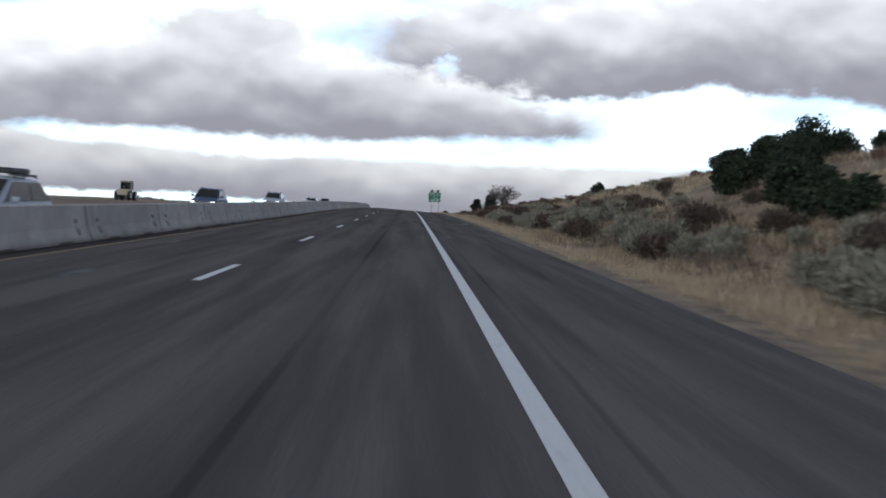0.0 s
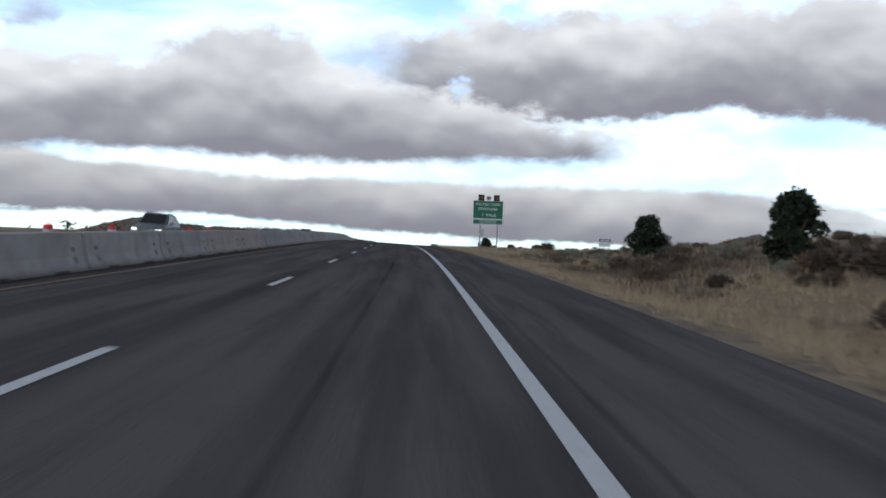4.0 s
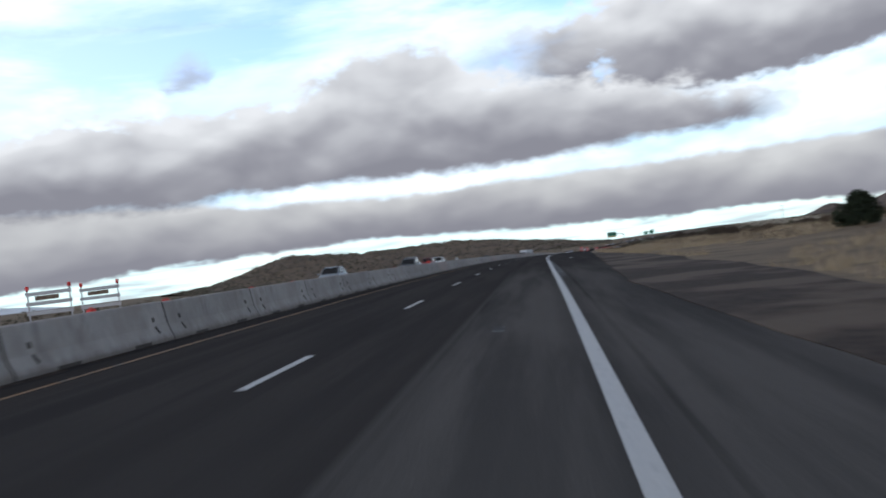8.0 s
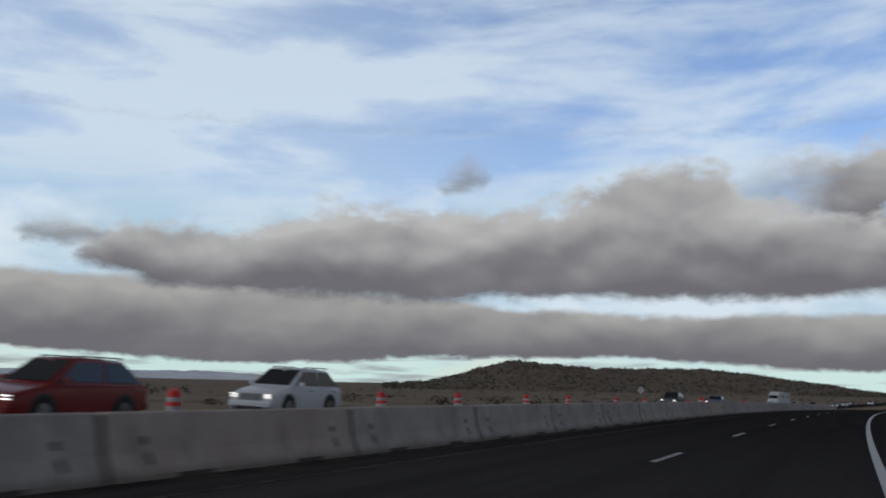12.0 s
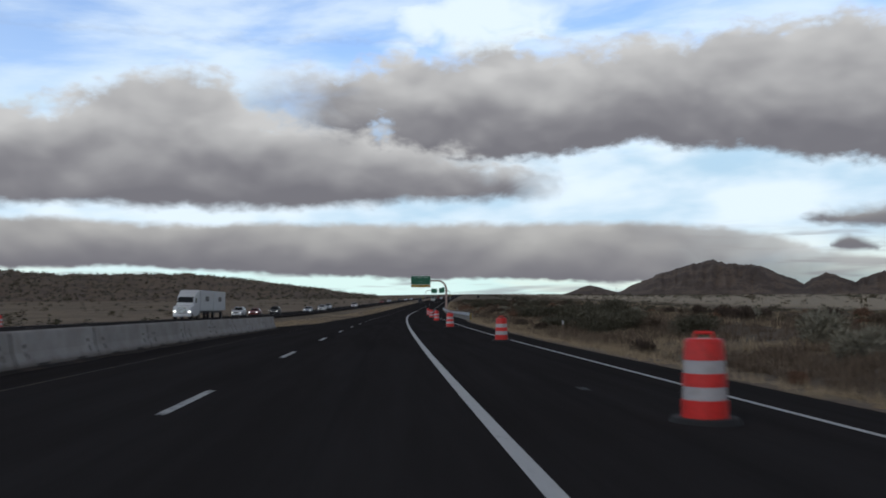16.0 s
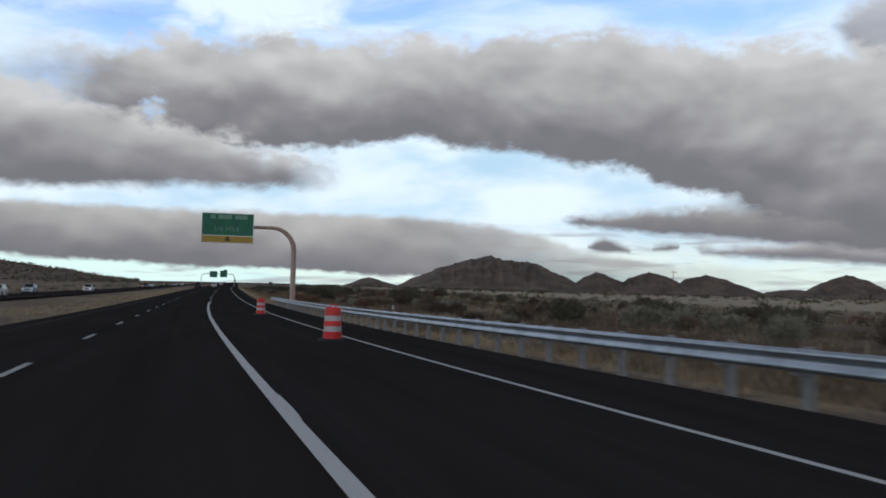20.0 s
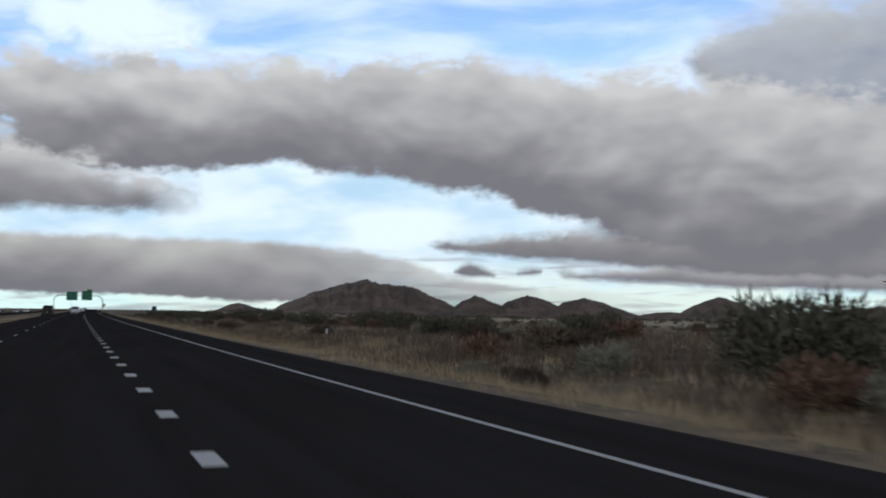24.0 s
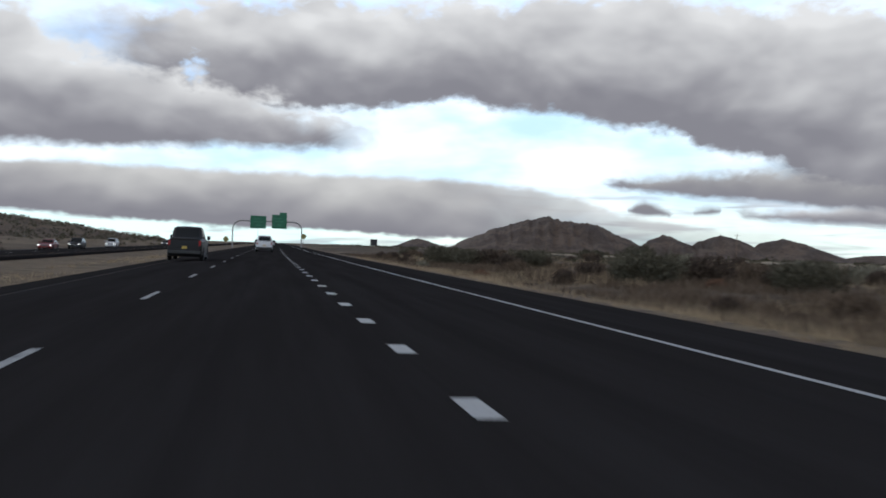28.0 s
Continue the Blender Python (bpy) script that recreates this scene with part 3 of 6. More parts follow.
def strip_mesh(name, s0, s1, left, right, up, mat, step=4.0, thick=0.0):
    """A strip along the road between two lateral lines (numbers or functions of s), with metre UVs."""
    n = max(1, int(round((s1 - s0) / step)))
    vs, fs, uv = [], [], []
    for i in range(n + 1):
        s = s0 + (s1 - s0) * i / n
        a = left(s) if callable(left) else left
        b = right(s) if callable(right) else right
        cols = max(1, int(abs(b - a) / 0.75)) if abs(b - a) > 3 else 1
        if i == 0:
            cols0 = cols
        for k in range(cols0 + 1):
            lat = a + (b - a) * k / cols0
            vs.append(at(s, lat, up(s) if callable(up) else up))
            uv.append((lat, s))
    w = cols0 + 1
    for i in range(n):
        for k in range(cols0):
            fs.append((i * w + k, i * w + k + 1, (i + 1) * w + k + 1, (i + 1) * w + k))
    top = len(fs)
    if thick:
        base = len(vs)
        vs += [v - Vector((0, 0, thick)) for v in vs]
        uv += uv
        for i in range(n):
            for k in (0, w - 1):
                q = (i * w + k, (i + 1) * w + k, (i + 1) * w + k + base, i * w + k + base)
                fs.append(q if k else q[::-1])
        for i in (0, n):
            for k in range(cols0):
                q = (i * w + k, i * w + k + 1, i * w + k + 1 + base, i * w + k + base)
                fs.append(q if i == 0 else q[::-1])
    me = mesh_of(name, vs, fs, mat)
    layer = me.uv_layers.new(name="UVMap")
    idx = np.empty(len(me.loops), dtype=np.int32)
    me.loops.foreach_get("vertex_index", idx)
    layer.data.foreach_set("uv", np.array(uv, dtype=np.float32)[idx].ravel())
    return me


def track(xs, ys):
    """A smooth-enough look-up of ys over xs, by the metre."""
    table = [float(v) for v in np.interp(np.arange(-400, 5202), xs, ys)]

    def read(s):
        u = max(0.0, min(5600.0, s + 400.0))
        k = int(u)
        return table[k] + (table[k + 1] - table[k]) * (u - k)
    return read


LANE_LINE = track([640, 745, 6000], [0, 0.47, 0.47])
EXIT_EDGE = track([330, 420, 450, 550, 660, 740, 820, 920, 6000], [3.4, 4.3, 4.43, 4.5, 4.1, 4.36, 4.58, 4.7, 4.7])
PAVE_RIGHT = track([-400, 0, 100, 200, 330, 420, 560, 612, 630, 744, 756, 900, 6000], [3.0, 3.1, 3.4, 3.5, 3.9, 5.9, 6.1, 6.2, 7.0, 7.0, 6.5, 7.4, 7.4])
BARRIER = track([-400, 0, 120, 215, 285, 465, 500, 570, 590], [-8.1, -8.1, -8.2, -8.2, -8.45, -8.7, -9.2, -9.8, -9.95])
PAVE_LEFT = track([-400, 0, 120, 215, 285, 465, 500, 570, 584, 604, 6000], [-8.7, -8.7, -8.8, -8.8, -9.05, -9.3, -9.8, -10.4, -10.4, -8.5, -8.4])
OTHER_MID = track([-400, 150, 300, 420, 500, 580, 660, 6000], [-13.7, -13.7, -17.0, -17.5, -20.0, -24.5, -28.5, -28.5])
OTHER_UP = track([-400, 20, 120, 190, 340, 420, 500, 570, 640, 800, 1000, 6000], [-0.43, -0.43, -0.35, -0.38, -0.24, 0.0, -0.03, 0.15, 0.05, -0.2, -0.6, -0.6])
RIDGE = track([-400, -60, 20, 60, 85, 120, 150, 175, 205, 240, 300, 6000], [5.5, 5.5, 6.0, 5.5, 4.8, 3.7, 3.3, 2.8, 1.5, 0.6, 0.2, 0.0])


def ease(v, lo, hi):
    u = max(0.0, min(1.0, (v - lo) / (hi - lo)))
    return u * u * (3 - 2 * u)


PLAIN = 3.0


def land(s, lat):
    """Height of the open ground over the road's plane at that place."""
    base = at(s, lat).z
    far = ease(abs(lat), 70, 500)
    rough = 0.0
    out = 0.0
    if lat > 0:
        edge = PAVE_RIGHT(s)
        d = lat - edge
        filled = ease(s, 236, 250) * (1 - ease(s, 348, 362))
        out = -0.06 - (0.30 * ease(d, 0.2, 3.5) - 0.25 * ease(d, 4, 9)) * (1 - filled)
        out += RIDGE(s) * (0.85 * ease(d, 2.5, 20) + 0.25 * ease(d, 15, 45))
        rough = ease(d, 2, 12)
    else:
        m = OTHER_MID(s)
        d = abs(lat - m) - 5.2
        out = -0.10 - 0.25 * ease(d, 0.3, 4)
        if lat < m:
            out += 2.2 * ease(-(lat - m), 20, 60) * max(0.0, 1 - ease(s, 20, 90))
        if d < 0.5 or lat > PAVE_LEFT(s) - 0.6:
            out = -0.25
        out += (OTHER_UP(s) - 0.12) * ease(PAVE_LEFT(s) - lat, -0.4, 0.6) * (1 - ease(m - lat, 6.4, 8.6))
        rough = ease(d, 2, 12) * 0.6
    bump = noise.noise(Vector((s * 0.05, lat * 0.07, 0.3))) * 0.35 + noise.noise(Vector((s * 0.21, lat * 0.23, 4.3))) * 0.14
    z = base + out + bump * rough
    return z * (1 - far) + PLAIN * far - base


def on_land(s, lat, turn=0.0, sink=0.03):
    return seat(s, lat, land(s, lat) - sink, turn)


def make_ground():
    ss = list(np.arange(-160, 1240, 5.0)) + list(np.arange(1240, 1700, 20.0)) + list(np.arange(1700, 5150, 115.0))
    side = [0.0]
    right = list(np.arange(2, 30, 1.4)) + list(np.arange(30, 80, 5.0)) + [90, 105, 125, 150, 190, 240, 300, 380, 480, 620, 800, 1100, 1500, 2100, 3000, 4500]
    left = list(np.arange(2, 44, 2.0)) + list(np.arange(45, 90, 6.0)) + [100, 120, 150, 200, 270, 360, 480, 620, 800, 1100, 1500, 2100, 3000, 4500]
    lats = [-x for x in left[::-1]] + side + right
    vs = []
    for s in ss:
        for lat in lats:
            vs.append(at(s, lat, land(s, lat) if abs(lat) > 1.9 else -0.3))
    w = len(lats)
    fs = [(i * w + k, i * w + k + 1, (i + 1) * w + k + 1, (i + 1) * w + k) for i in range(len(ss) - 1) for k in range(w - 1)]
    me = mesh_of("ground", vs, fs, M_GROUND, smooth=True)
    idx = np.empty(len(me.loops), dtype=np.int32)
    me.loops.foreach_get("vertex_index", idx)
    uv = np.array([(lat, s) for s in ss for lat in lats], dtype=np.float32)
    me.uv_layers.new(name="UVMap").data.foreach_set("uv", uv[idx].ravel())
    ob = new("ground", me)
    return tagged(ob, "dry straw-coloured high desert plain with gravel and scrub", "ground", kind="structure")


def make_roads():
    road = new("road", strip_mesh("road", -160, 2600, PAVE_LEFT, PAVE_RIGHT, 0.0, M_ASPHALT, 4.0, 0.35))
    tagged(road, "dark grey asphalt motorway carriageway with worn wheel paths", "road", kind="structure")
    other = new("opposite_road", strip_mesh("opposite_road", -160, 2600, lambda s: OTHER_MID(s) - 4.9, lambda s: OTHER_MID(s) + 4.9, lambda s: OTHER_UP(s) - 0.02, M_ASPHALT, 6.0, 0.3))
    tagged(other, "dark asphalt carriageway for the oncoming traffic", "road", kind="structure")
    verge = new("verge", strip_mesh("verge", -160, 1300, lambda s: PAVE_RIGHT(s) - 0.1, lambda s: PAVE_RIGHT(s) + 1.3 + 0.5 * noise.noise(Vector((s * 0.08, 0, 0))), -0.05, M_VERGE, 3.0, 0.2))
    tagged(verge, "strip of brown gravel and dead grass beside the asphalt", "verge", kind="structure")

    soil_in = track([246, 258, 270, 284, 300, 330, 352], [3.6, 2.7, 2.05, 1.7, 2.3, 3.5, 4.6])
    soil = new("soil_patch", strip_mesh("soil_patch", 246, 352, lambda s: soil_in(s) + 0.15 * noise.noise(Vector((s * 0.4, 7, 0))), lambda s: max(soil_in(s) + 0.3, PAVE_RIGHT(s) + 0.2 + 1.5 * math.sin(math.pi * (s - 246) / 106) ** 0.6 + 0.5 * noise.noise(Vector((s * 0.15, 2, 0)))), 0.012, M_SOIL, 2.0, 0.5))
    tagged(soil, "strip of freshly turned dark brown soil beside the shoulder", "soil", kind="structure")

    def mark(name, s0, s1, left, right, mat, owner, label="", up=0.006, step=4.0):
        ob = new(name, strip_mesh(name, s0, s1, left, right, up, mat, step))
        ob.parent = owner
        return tagged(ob, label)

    solid = track([-160, 655, 700, 748], [0, 0, 0.10, 0.30])
    mark("lane_line", -160, 747.6, lambda s: solid(s) - 0.085, lambda s: solid(s) + 0.085, M_WHITE, road, "solid white painted line")
    mark("edge_line", 418, 2600, lambda s: EXIT_EDGE(s) - 0.06, lambda s: EXIT_EDGE(s) + 0.06, M_WHITE, road, "solid white painted line")
    mark("median_line", -160, 345, -7.10, -6.98, M_YELLOW, road, "dirty yellow painted line")
    mark("median_line", 345, 2600, -7.10, -6.98, M_YELLOWWORN, road, "worn and faded yellow line")
    for k in range(-12, 150):
        s = 0.58 + 12.19 * k
        mark("dash", s, s + 3.05, -3.72, -3.60, M_WHITE if s < 300 else M_DASH, road)
    for k in range(120):
        s = 744.6 + 4.3516 * k + (0.45 if k == 1 else 0)
        if s < 1090:
            mark("short_dash", s - 0.5, s + 0.5, LANE_LINE(s) - 0.12, LANE_LINE(s) + 0.12, M_WHITE, road)
    mark("line_end", 748.3, 750.6, 0.25, 0.40, M_WHITE, road, "last piece of the older white line", 0.009)
    # older line scraped off beside the new one, with ragged overspray where the line steps aside
    mark("old_line", 292, 330, 0.12, lambda s: 0.14 + 0.22 * (1 - abs(s - 300) / 40), M_GHOST, road, "scrubbed off ghost of an older white line", 0.004)
    for s, w, n in ((318, 0.07, 5), (459, 0.06, 1.4), (474, 0.07, 1.2), (492, 0.07, 1.6), (562, 0.08, 1.8), (577, 0.06, 1.5), (654, 0.08, 1.8), (669, 0.06, 1.6)):
        mark("line_step", s, s + n * 1.6, 0.06, lambda u, s=s, n=n, w=w: 0.09 + 0.35 * w * math.sin(math.pi * (u - s) / (n * 1.6)) ** 0.5 if s < u < s + n * 1.6 else 0.088, M_WHITE, road, "ragged overlap of white paint", 0.010, 0.4)
    for k in range(9):
        s = 709.8 + 4.3516 * k
        mark("line_step", s - 0.5, s + 0.7, solid(s) + 0.07, solid(s) + 0.13 + 0.03 * math.sin(k * 2.3), M_WHITE, road, "ragged overlap of white paint", 0.010, 1.0)
    # windblown dirt along the foot of the barrier
    dirt = new("dirt_strip", strip_mesh("dirt_strip", -120, 583, lambda s: BARRIER(s) - 0.2, lambda s: BARRIER(s) + 0.48 + 0.16 * noise.noise(Vector((s * 0.35, 3, 0))) + (0.25 if s > 330 else 0), 0.008, M_DIRT, 1.5))
    tagged(dirt, "strip of windblown brown dirt along the foot of the barrier", "dirt", kind="structure")
    mark("short_line", 332, 337, 1.75, 1.9, M_WHITE, road, "short piece of white line")
    for s, lat, ln in ((20.5, -6.0, 2.2), (12, -5.2, 1.6), (82, 1.7, 0.5), (245, 2.3, 0.7), (273, -1.2, 0.8), (530, 2.2, 0.6)):
        mark("paint_fleck", s, s + ln, lat - 0.09, lat + 0.09, M_GHOST, road, "faint leftover of old paint", 0.004, 1.0)
    for s, ln, lat, half in ((59.2, 0.25, 2.54, 0.34), (57.9, 0.3, 0.38, 0.10), (80.1, 0.35, 0.33, 0.10)):
        mark("paint_fleck", s, s + ln, lat - half, lat + half, M_WHITE, road, "small leftover of white paint", 0.004, 1.0)
    for k in range(-12, 190):
        s = 3.0 + 12.19 * k
        m = OTHER_MID(s)
        mark("dash", s, s + 3.05, m - 0.06, m + 0.06, M_WHITE, other, up=lambda s: OTHER_UP(s) - 0.012)
    mark("edge_line", -160, 2600, lambda s: OTHER_MID(s) - 3.8, lambda s: OTHER_MID(s) - 3.68, M_WHITE, other, up=lambda s: OTHER_UP(s) - 0.012)
    mark("edge_line", -160, 2600, lambda s: OTHER_MID(s) + 3.68, lambda s: OTHER_MID(s) + 3.8, M_YELLOW, other, up=lambda s: OTHER_UP(s) - 0.012)


# ---- far forms ----
EYE_FAR = at(750, 0, 0)


def ridge_mesh(name, centre, crest, inner, outer, base, mat, ribs, seed, gully=0.35):
    """A range seen from a centre: crest is (bearing, metres away, metres high); slopes run down to both sides, cut by gullies."""
    crest = sorted(crest)
    b = [c[0] for c in crest]
    n = int((b[-1] - b[0]) * ribs)
    K = 22                                  # steps up the near slope, then five down the far side
    prof = [(k / K) ** 1.15 * 0.35 + 0.65 * ease(k / K, -0.15, 1.0) for k in range(K + 1)]
    prof = [(p - prof[0]) / (1 - prof[0]) for p in prof] + [0.93, 0.75, 0.45, 0.15, 0.0]
    vs = []
    for i in range(n + 1):
        ang = b[0] + (b[-1] - b[0]) * i / n
        d = float(np.interp(ang, b, [c[1] for c in crest]))
        h = float(np.interp(ang, b, [c[2] for c in crest]))
        h *= 1 + 0.10 * noise.noise(Vector((ang * 1.3, seed, 0))) + 0.05 * noise.noise(Vector((ang * 4.1, seed, 2))) + 0.02 * noise.noise(Vector((ang * 11, seed, 5)))
        for k, p in enumerate(prof):
            r = d - inner + inner * k / K if k <= K else d + outer * (k - K) / 5
            u = k / K
            lean = ang + 0.5 * (1 - u) * noise.noise(Vector((ang * 0.6, u * 1.5, seed + 9)))
            spur = 0.55 - abs(noise.noise(Vector((lean * 1.25, u * 1.1, seed)))) * 2.0
            cut = 0.75 * spur + 0.40 * noise.noise(Vector((lean * 2.6, u * 4.5, seed + 3))) + 0.16 * noise.noise(Vector((lean * 6.0, u * 9.0, seed + 6)))
            z = base + h * p + h * gully * cut * p * (1 - p) * 2.6
            a = radians(ang)
            vs.append((centre.x - math.sin(a) * r, centre.y + math.cos(a) * r, z if 0 < k < K + 5 else base - 6))
    w = len(prof)
    fs = [(i * w + k, (i + 1) * w + k, (i + 1) * w + k + 1, i * w + k + 1) for i in range(n) for k in range(w - 1)]
    return mesh_of(name, vs, fs, mat, smooth=True)


def make_far():
    up = lambda d, e: d * math.tan(radians(e)) + 2.0
    D = 4000
    main = [(-12.2, .02), (-13.2, .55), (-15, 1.28), (-16.4, 1.72), (-17.4, 2.0), (-18.05, 2.1), (-18.7, 1.95), (-19.6, 1.80), (-20.5, 1.80), (-21.4, 1.45), (-22.6, .95), (-23.5, .5), (-24.4, .02)]
    ob = new("mountain", ridge_mesh("mountain", EYE_FAR, [(a, D, up(D, e)) for a, e in main], 620, 500, PLAIN - 2, M_ROCK, 16, 1.0, 0.34))
    tagged(ob, "bare brown rocky mountain with gullied flanks", "mountain", kind="structure")
    for crest, dist, seed in (([(-8.8, .0), (-9.6, .2), (-10.3, .5), (-10.7, .58), (-11.2, .46), (-12.2, .2), (-13.2, .1), (-14, 0)], 4050, 2.0),
                              ([(-22.6, .1), (-23.6, .78), (-24.5, 1.2), (-25.2, .96), (-26.2, .6), (-27.4, .0)], 3900, 3.0),
                              ([(-25.2, .1), (-26.4, .85), (-27.6, 1.24), (-28.5, 1.05), (-29.8, .55), (-31, 0)], 3950, 4.0),
                              ([(-28.6, .1), (-29.8, .92), (-30.9, 1.14), (-32, .9), (-33.4, .45), (-34.8, 0)], 4000, 5.0),
                              ([(-33.2, 0), (-34.4, .30), (-35.8, .48), (-37.2, .30), (-38.2, 0)], 4100, 6.0),
                              ([(-35.6, 0), (-37.2, .85), (-38.5, 1.28), (-39.6, 1.0), (-41, .4), (-42.6, 0)], 4000, 7.0),
                              ([(-43, 0), (-45, .7), (-48, .9), (-52, .6), (-56, 0)], 4200, 8.0)):
        ob = new("small_mountain", ridge_mesh("small_mountain", EYE_FAR, [(a, dist, up(dist, e * 1.07)) for a, e in crest], 380, 300, PLAIN - 2, M_ROCK, 16, seed, 0.40))
        tagged(ob, "small brown rocky hill on the plain", "mountain", "chain of small hills", kind="structure")
    eye = at(400, 0, 0)
    hill = [(31.5, .0), (29, .15), (27.2, .55), (25.2, 1.15), (23.9, 1.46), (22.4, 1.44), (20.6, 1.22), (18.6, 1.14), (16, 1.14), (13.5, 1.19), (11.6, 1.11), (9.5, .86), (7.6, .61), (5.6, .37), (4, .12), (2.6, 0)]
    d_of = lambda a: 1330 + (22.4 - a) * 10
    ob = new("hill", ridge_mesh("hill", eye, [(a, d_of(a), d_of(a) * math.tan(radians(e)) + 4.5) for a, e in hill], 560, 500, PLAIN - 1, M_HILL, 8, 11.0, 0.16))
    tagged(ob, "low brown desert hill dotted with dark scrub", "hill", kind="structure")
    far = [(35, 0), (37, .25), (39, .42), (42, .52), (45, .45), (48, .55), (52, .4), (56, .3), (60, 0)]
    ob = new("far_range", ridge_mesh("far_range", eye, [(a, 4200, 4200 * math.tan(radians(e))) for a, e in far], 300, 200, PLAIN - 2, M_FAR_HAZED, 3, 15.0, 0.2))
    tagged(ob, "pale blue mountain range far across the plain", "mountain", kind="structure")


# ---- concrete barrier ----
def barrier_segment():
    """One precast safety-shape barrier, 6.1 m long, lying along y, its base centre at the origin."""
    half = [(0.30, 0.0), (0.30, 0.075), (0.175, 0.33), (0.085, 0.79), (0.065, 0.81)]
    ring = half + [(-x, z) for x, z in half[::-1]]
    vs, fs, ys = [], [], [-3.01, -2.98, 2.98, 3.01]
    for y in ys:
        k = 0.975 if abs(y) > 3.0 else 1.0
        for i, (x, z) in enumerate(ring):
            vs.append((x * k, y, z * k))
    w = len(ring)
    for i in range(len(ys) - 1):
        for k in range(w):
            fs.append((i * w + k, i * w + (k + 1) % w, (i + 1) * w + (k + 1) % w, (i + 1) * w + k)[::-1])
    fs.append(tuple(range(w)))
    fs.append(tuple(range((len(ys) - 1) * w, len(ys) * w))[::-1])
    root = tagged(new("concrete_barrier", mesh_of("concrete_barrier", vs, fs, M_CONCRETE)), "weathered pale concrete safety barrier segment along the median", "barrier", "median barrier line")
    ring2 = [(x * 0.90, z * 0.965 + 0.004) for x, z in ring]
    vs = [(x, y, z) for y in (3.0, 3.12) for x, z in ring2]
    fs = [(k, (k + 1) % w, (k + 1) % w + w, k + w)[::-1] for k in range(w)] + [tuple(range(w)), tuple(range(w, 2 * w))[::-1]]
    # dark filler added in the open joint; its colour carries the shade
    key = tagged(new("joint_key", mesh_of("joint_key", vs, fs, M_POCKET)), "dark recessed joint between two segments")
    key.parent = root
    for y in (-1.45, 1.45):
        # thin dark block on the face; the slot's shade is its colour
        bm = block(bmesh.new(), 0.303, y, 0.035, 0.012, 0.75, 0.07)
        part("drain_slot", bm, M_POCKET, root, "dark flat block standing for a shaded drainage slot at the foot")
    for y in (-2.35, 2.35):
        # thin dark block: the recess's shade put into its colour
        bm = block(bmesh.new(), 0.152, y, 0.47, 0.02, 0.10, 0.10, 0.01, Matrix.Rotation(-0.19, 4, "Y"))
        part("lifting_recess", bm, M_POCKET, root, "dark flat block standing for a shaded lifting recess")
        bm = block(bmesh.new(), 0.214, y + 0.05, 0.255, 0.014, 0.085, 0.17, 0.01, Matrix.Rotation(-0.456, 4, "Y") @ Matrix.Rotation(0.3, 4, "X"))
        part("dark_streak", bm, M_POCKET, root, "dark streak below the recess")
    return root


def tilted(s, lat, turn=0.0, up=0.0):
    """A pose that follows the road's grade and bank."""
    g = float(np.interp(s, GRADE_S, GRADE_G))
    return Matrix.Translation(at(s, lat, up)) @ Matrix.Rotation(heading(s), 4, "Z") @ Matrix.Rotation(math.atan(g), 4, "X") @ Matrix.Rotation(-math.atan(bank(s)), 4, "Y") @ Matrix.Rotation(radians(turn), 4, "Z")


def make_barriers():
    first = None
    for k in range(-16, 94):
        s = 12.15 + 6.12 * k
        lat = BARRIER(s)
        turn = -math.degrees(math.atan2(BARRIER(s + 3) - BARRIER(s - 3), 6.0))
        m = tilted(s, lat, turn)
        if first is None:
            first = barrier_segment()
            first.matrix_world = m
        else:
            copy_thing(first, m)


# ---- traffic drums ----
def traffic_drum(m, group):
    root = thing("traffic_drum", m, "orange and white striped traffic drum on a black rubber base", "traffic drum", group)
    bm = bmesh.new()
    bmesh.ops.create_cone(bm, cap_ends=True, segments=20, radius1=0.44, radius2=0.40, depth=0.07, matrix=Matrix.Translation((0, 0, 0.035)))
    part("rubber_base", bm, M_RUBBER, root, "black rubber tyre-ring base")
    rings = [(0.06, 0.285, 0), (0.27, 0.28, 0), (0.272, 0.268, 1), (0.42, 0.265, 1), (0.422, 0.272, 0), (0.57, 0.262, 0), (0.572, 0.252, 1), (0.72, 0.248, 1), (0.722, 0.255, 0), (0.93, 0.235, 0), (0.96, 0.215, 0)]
    for lo, hi, name, mat in ((0, 1, "orange_band", M_ORANGE), (2, 3, "white_band", M_SHEET), (4, 5, "orange_band", M_ORANGE), (6, 7, "white_band", M_SHEET), (8, 10, "orange_top", M_ORANGE)):
        vs, fs, n = [], [], 20
        prof = [(0.20, rings[lo][0])] + [(rings[k][1], rings[k][0]) for k in range(lo, hi + 1)] + [(0.18 if hi == 10 else 0.20, rings[hi][0])]
        for r, z in prof:
            vs += [(r * math.cos(2 * math.pi * k / n), r * math.sin(2 * math.pi * k / n), z) for k in range(n)]
        for i in range(len(prof) - 1):
            fs += [(i * n + k, i * n + (k + 1) % n, (i + 1) * n + (k + 1) % n, (i + 1) * n + k) for k in range(n)]
        fs.append(tuple(range((len(prof) - 1) * n, len(prof) * n)))
        ob = new(name, mesh_of(name, vs, fs, mat, smooth=False))
        ob.parent = root
    for ob in root.children:
        ob.data.transform(Matrix.Diagonal((1, 1, 1.07, 1)))
    vs, fs = tube([(-0.12, 0, 1.01), (-0.10, 0, 1.10), (0.10, 0, 1.10), (0.12, 0, 1.01)], 0.024, 6)
    ob = new("grip", mesh_of("grip", vs, fs, M_ORANGE))
    ob.parent = root
    return root


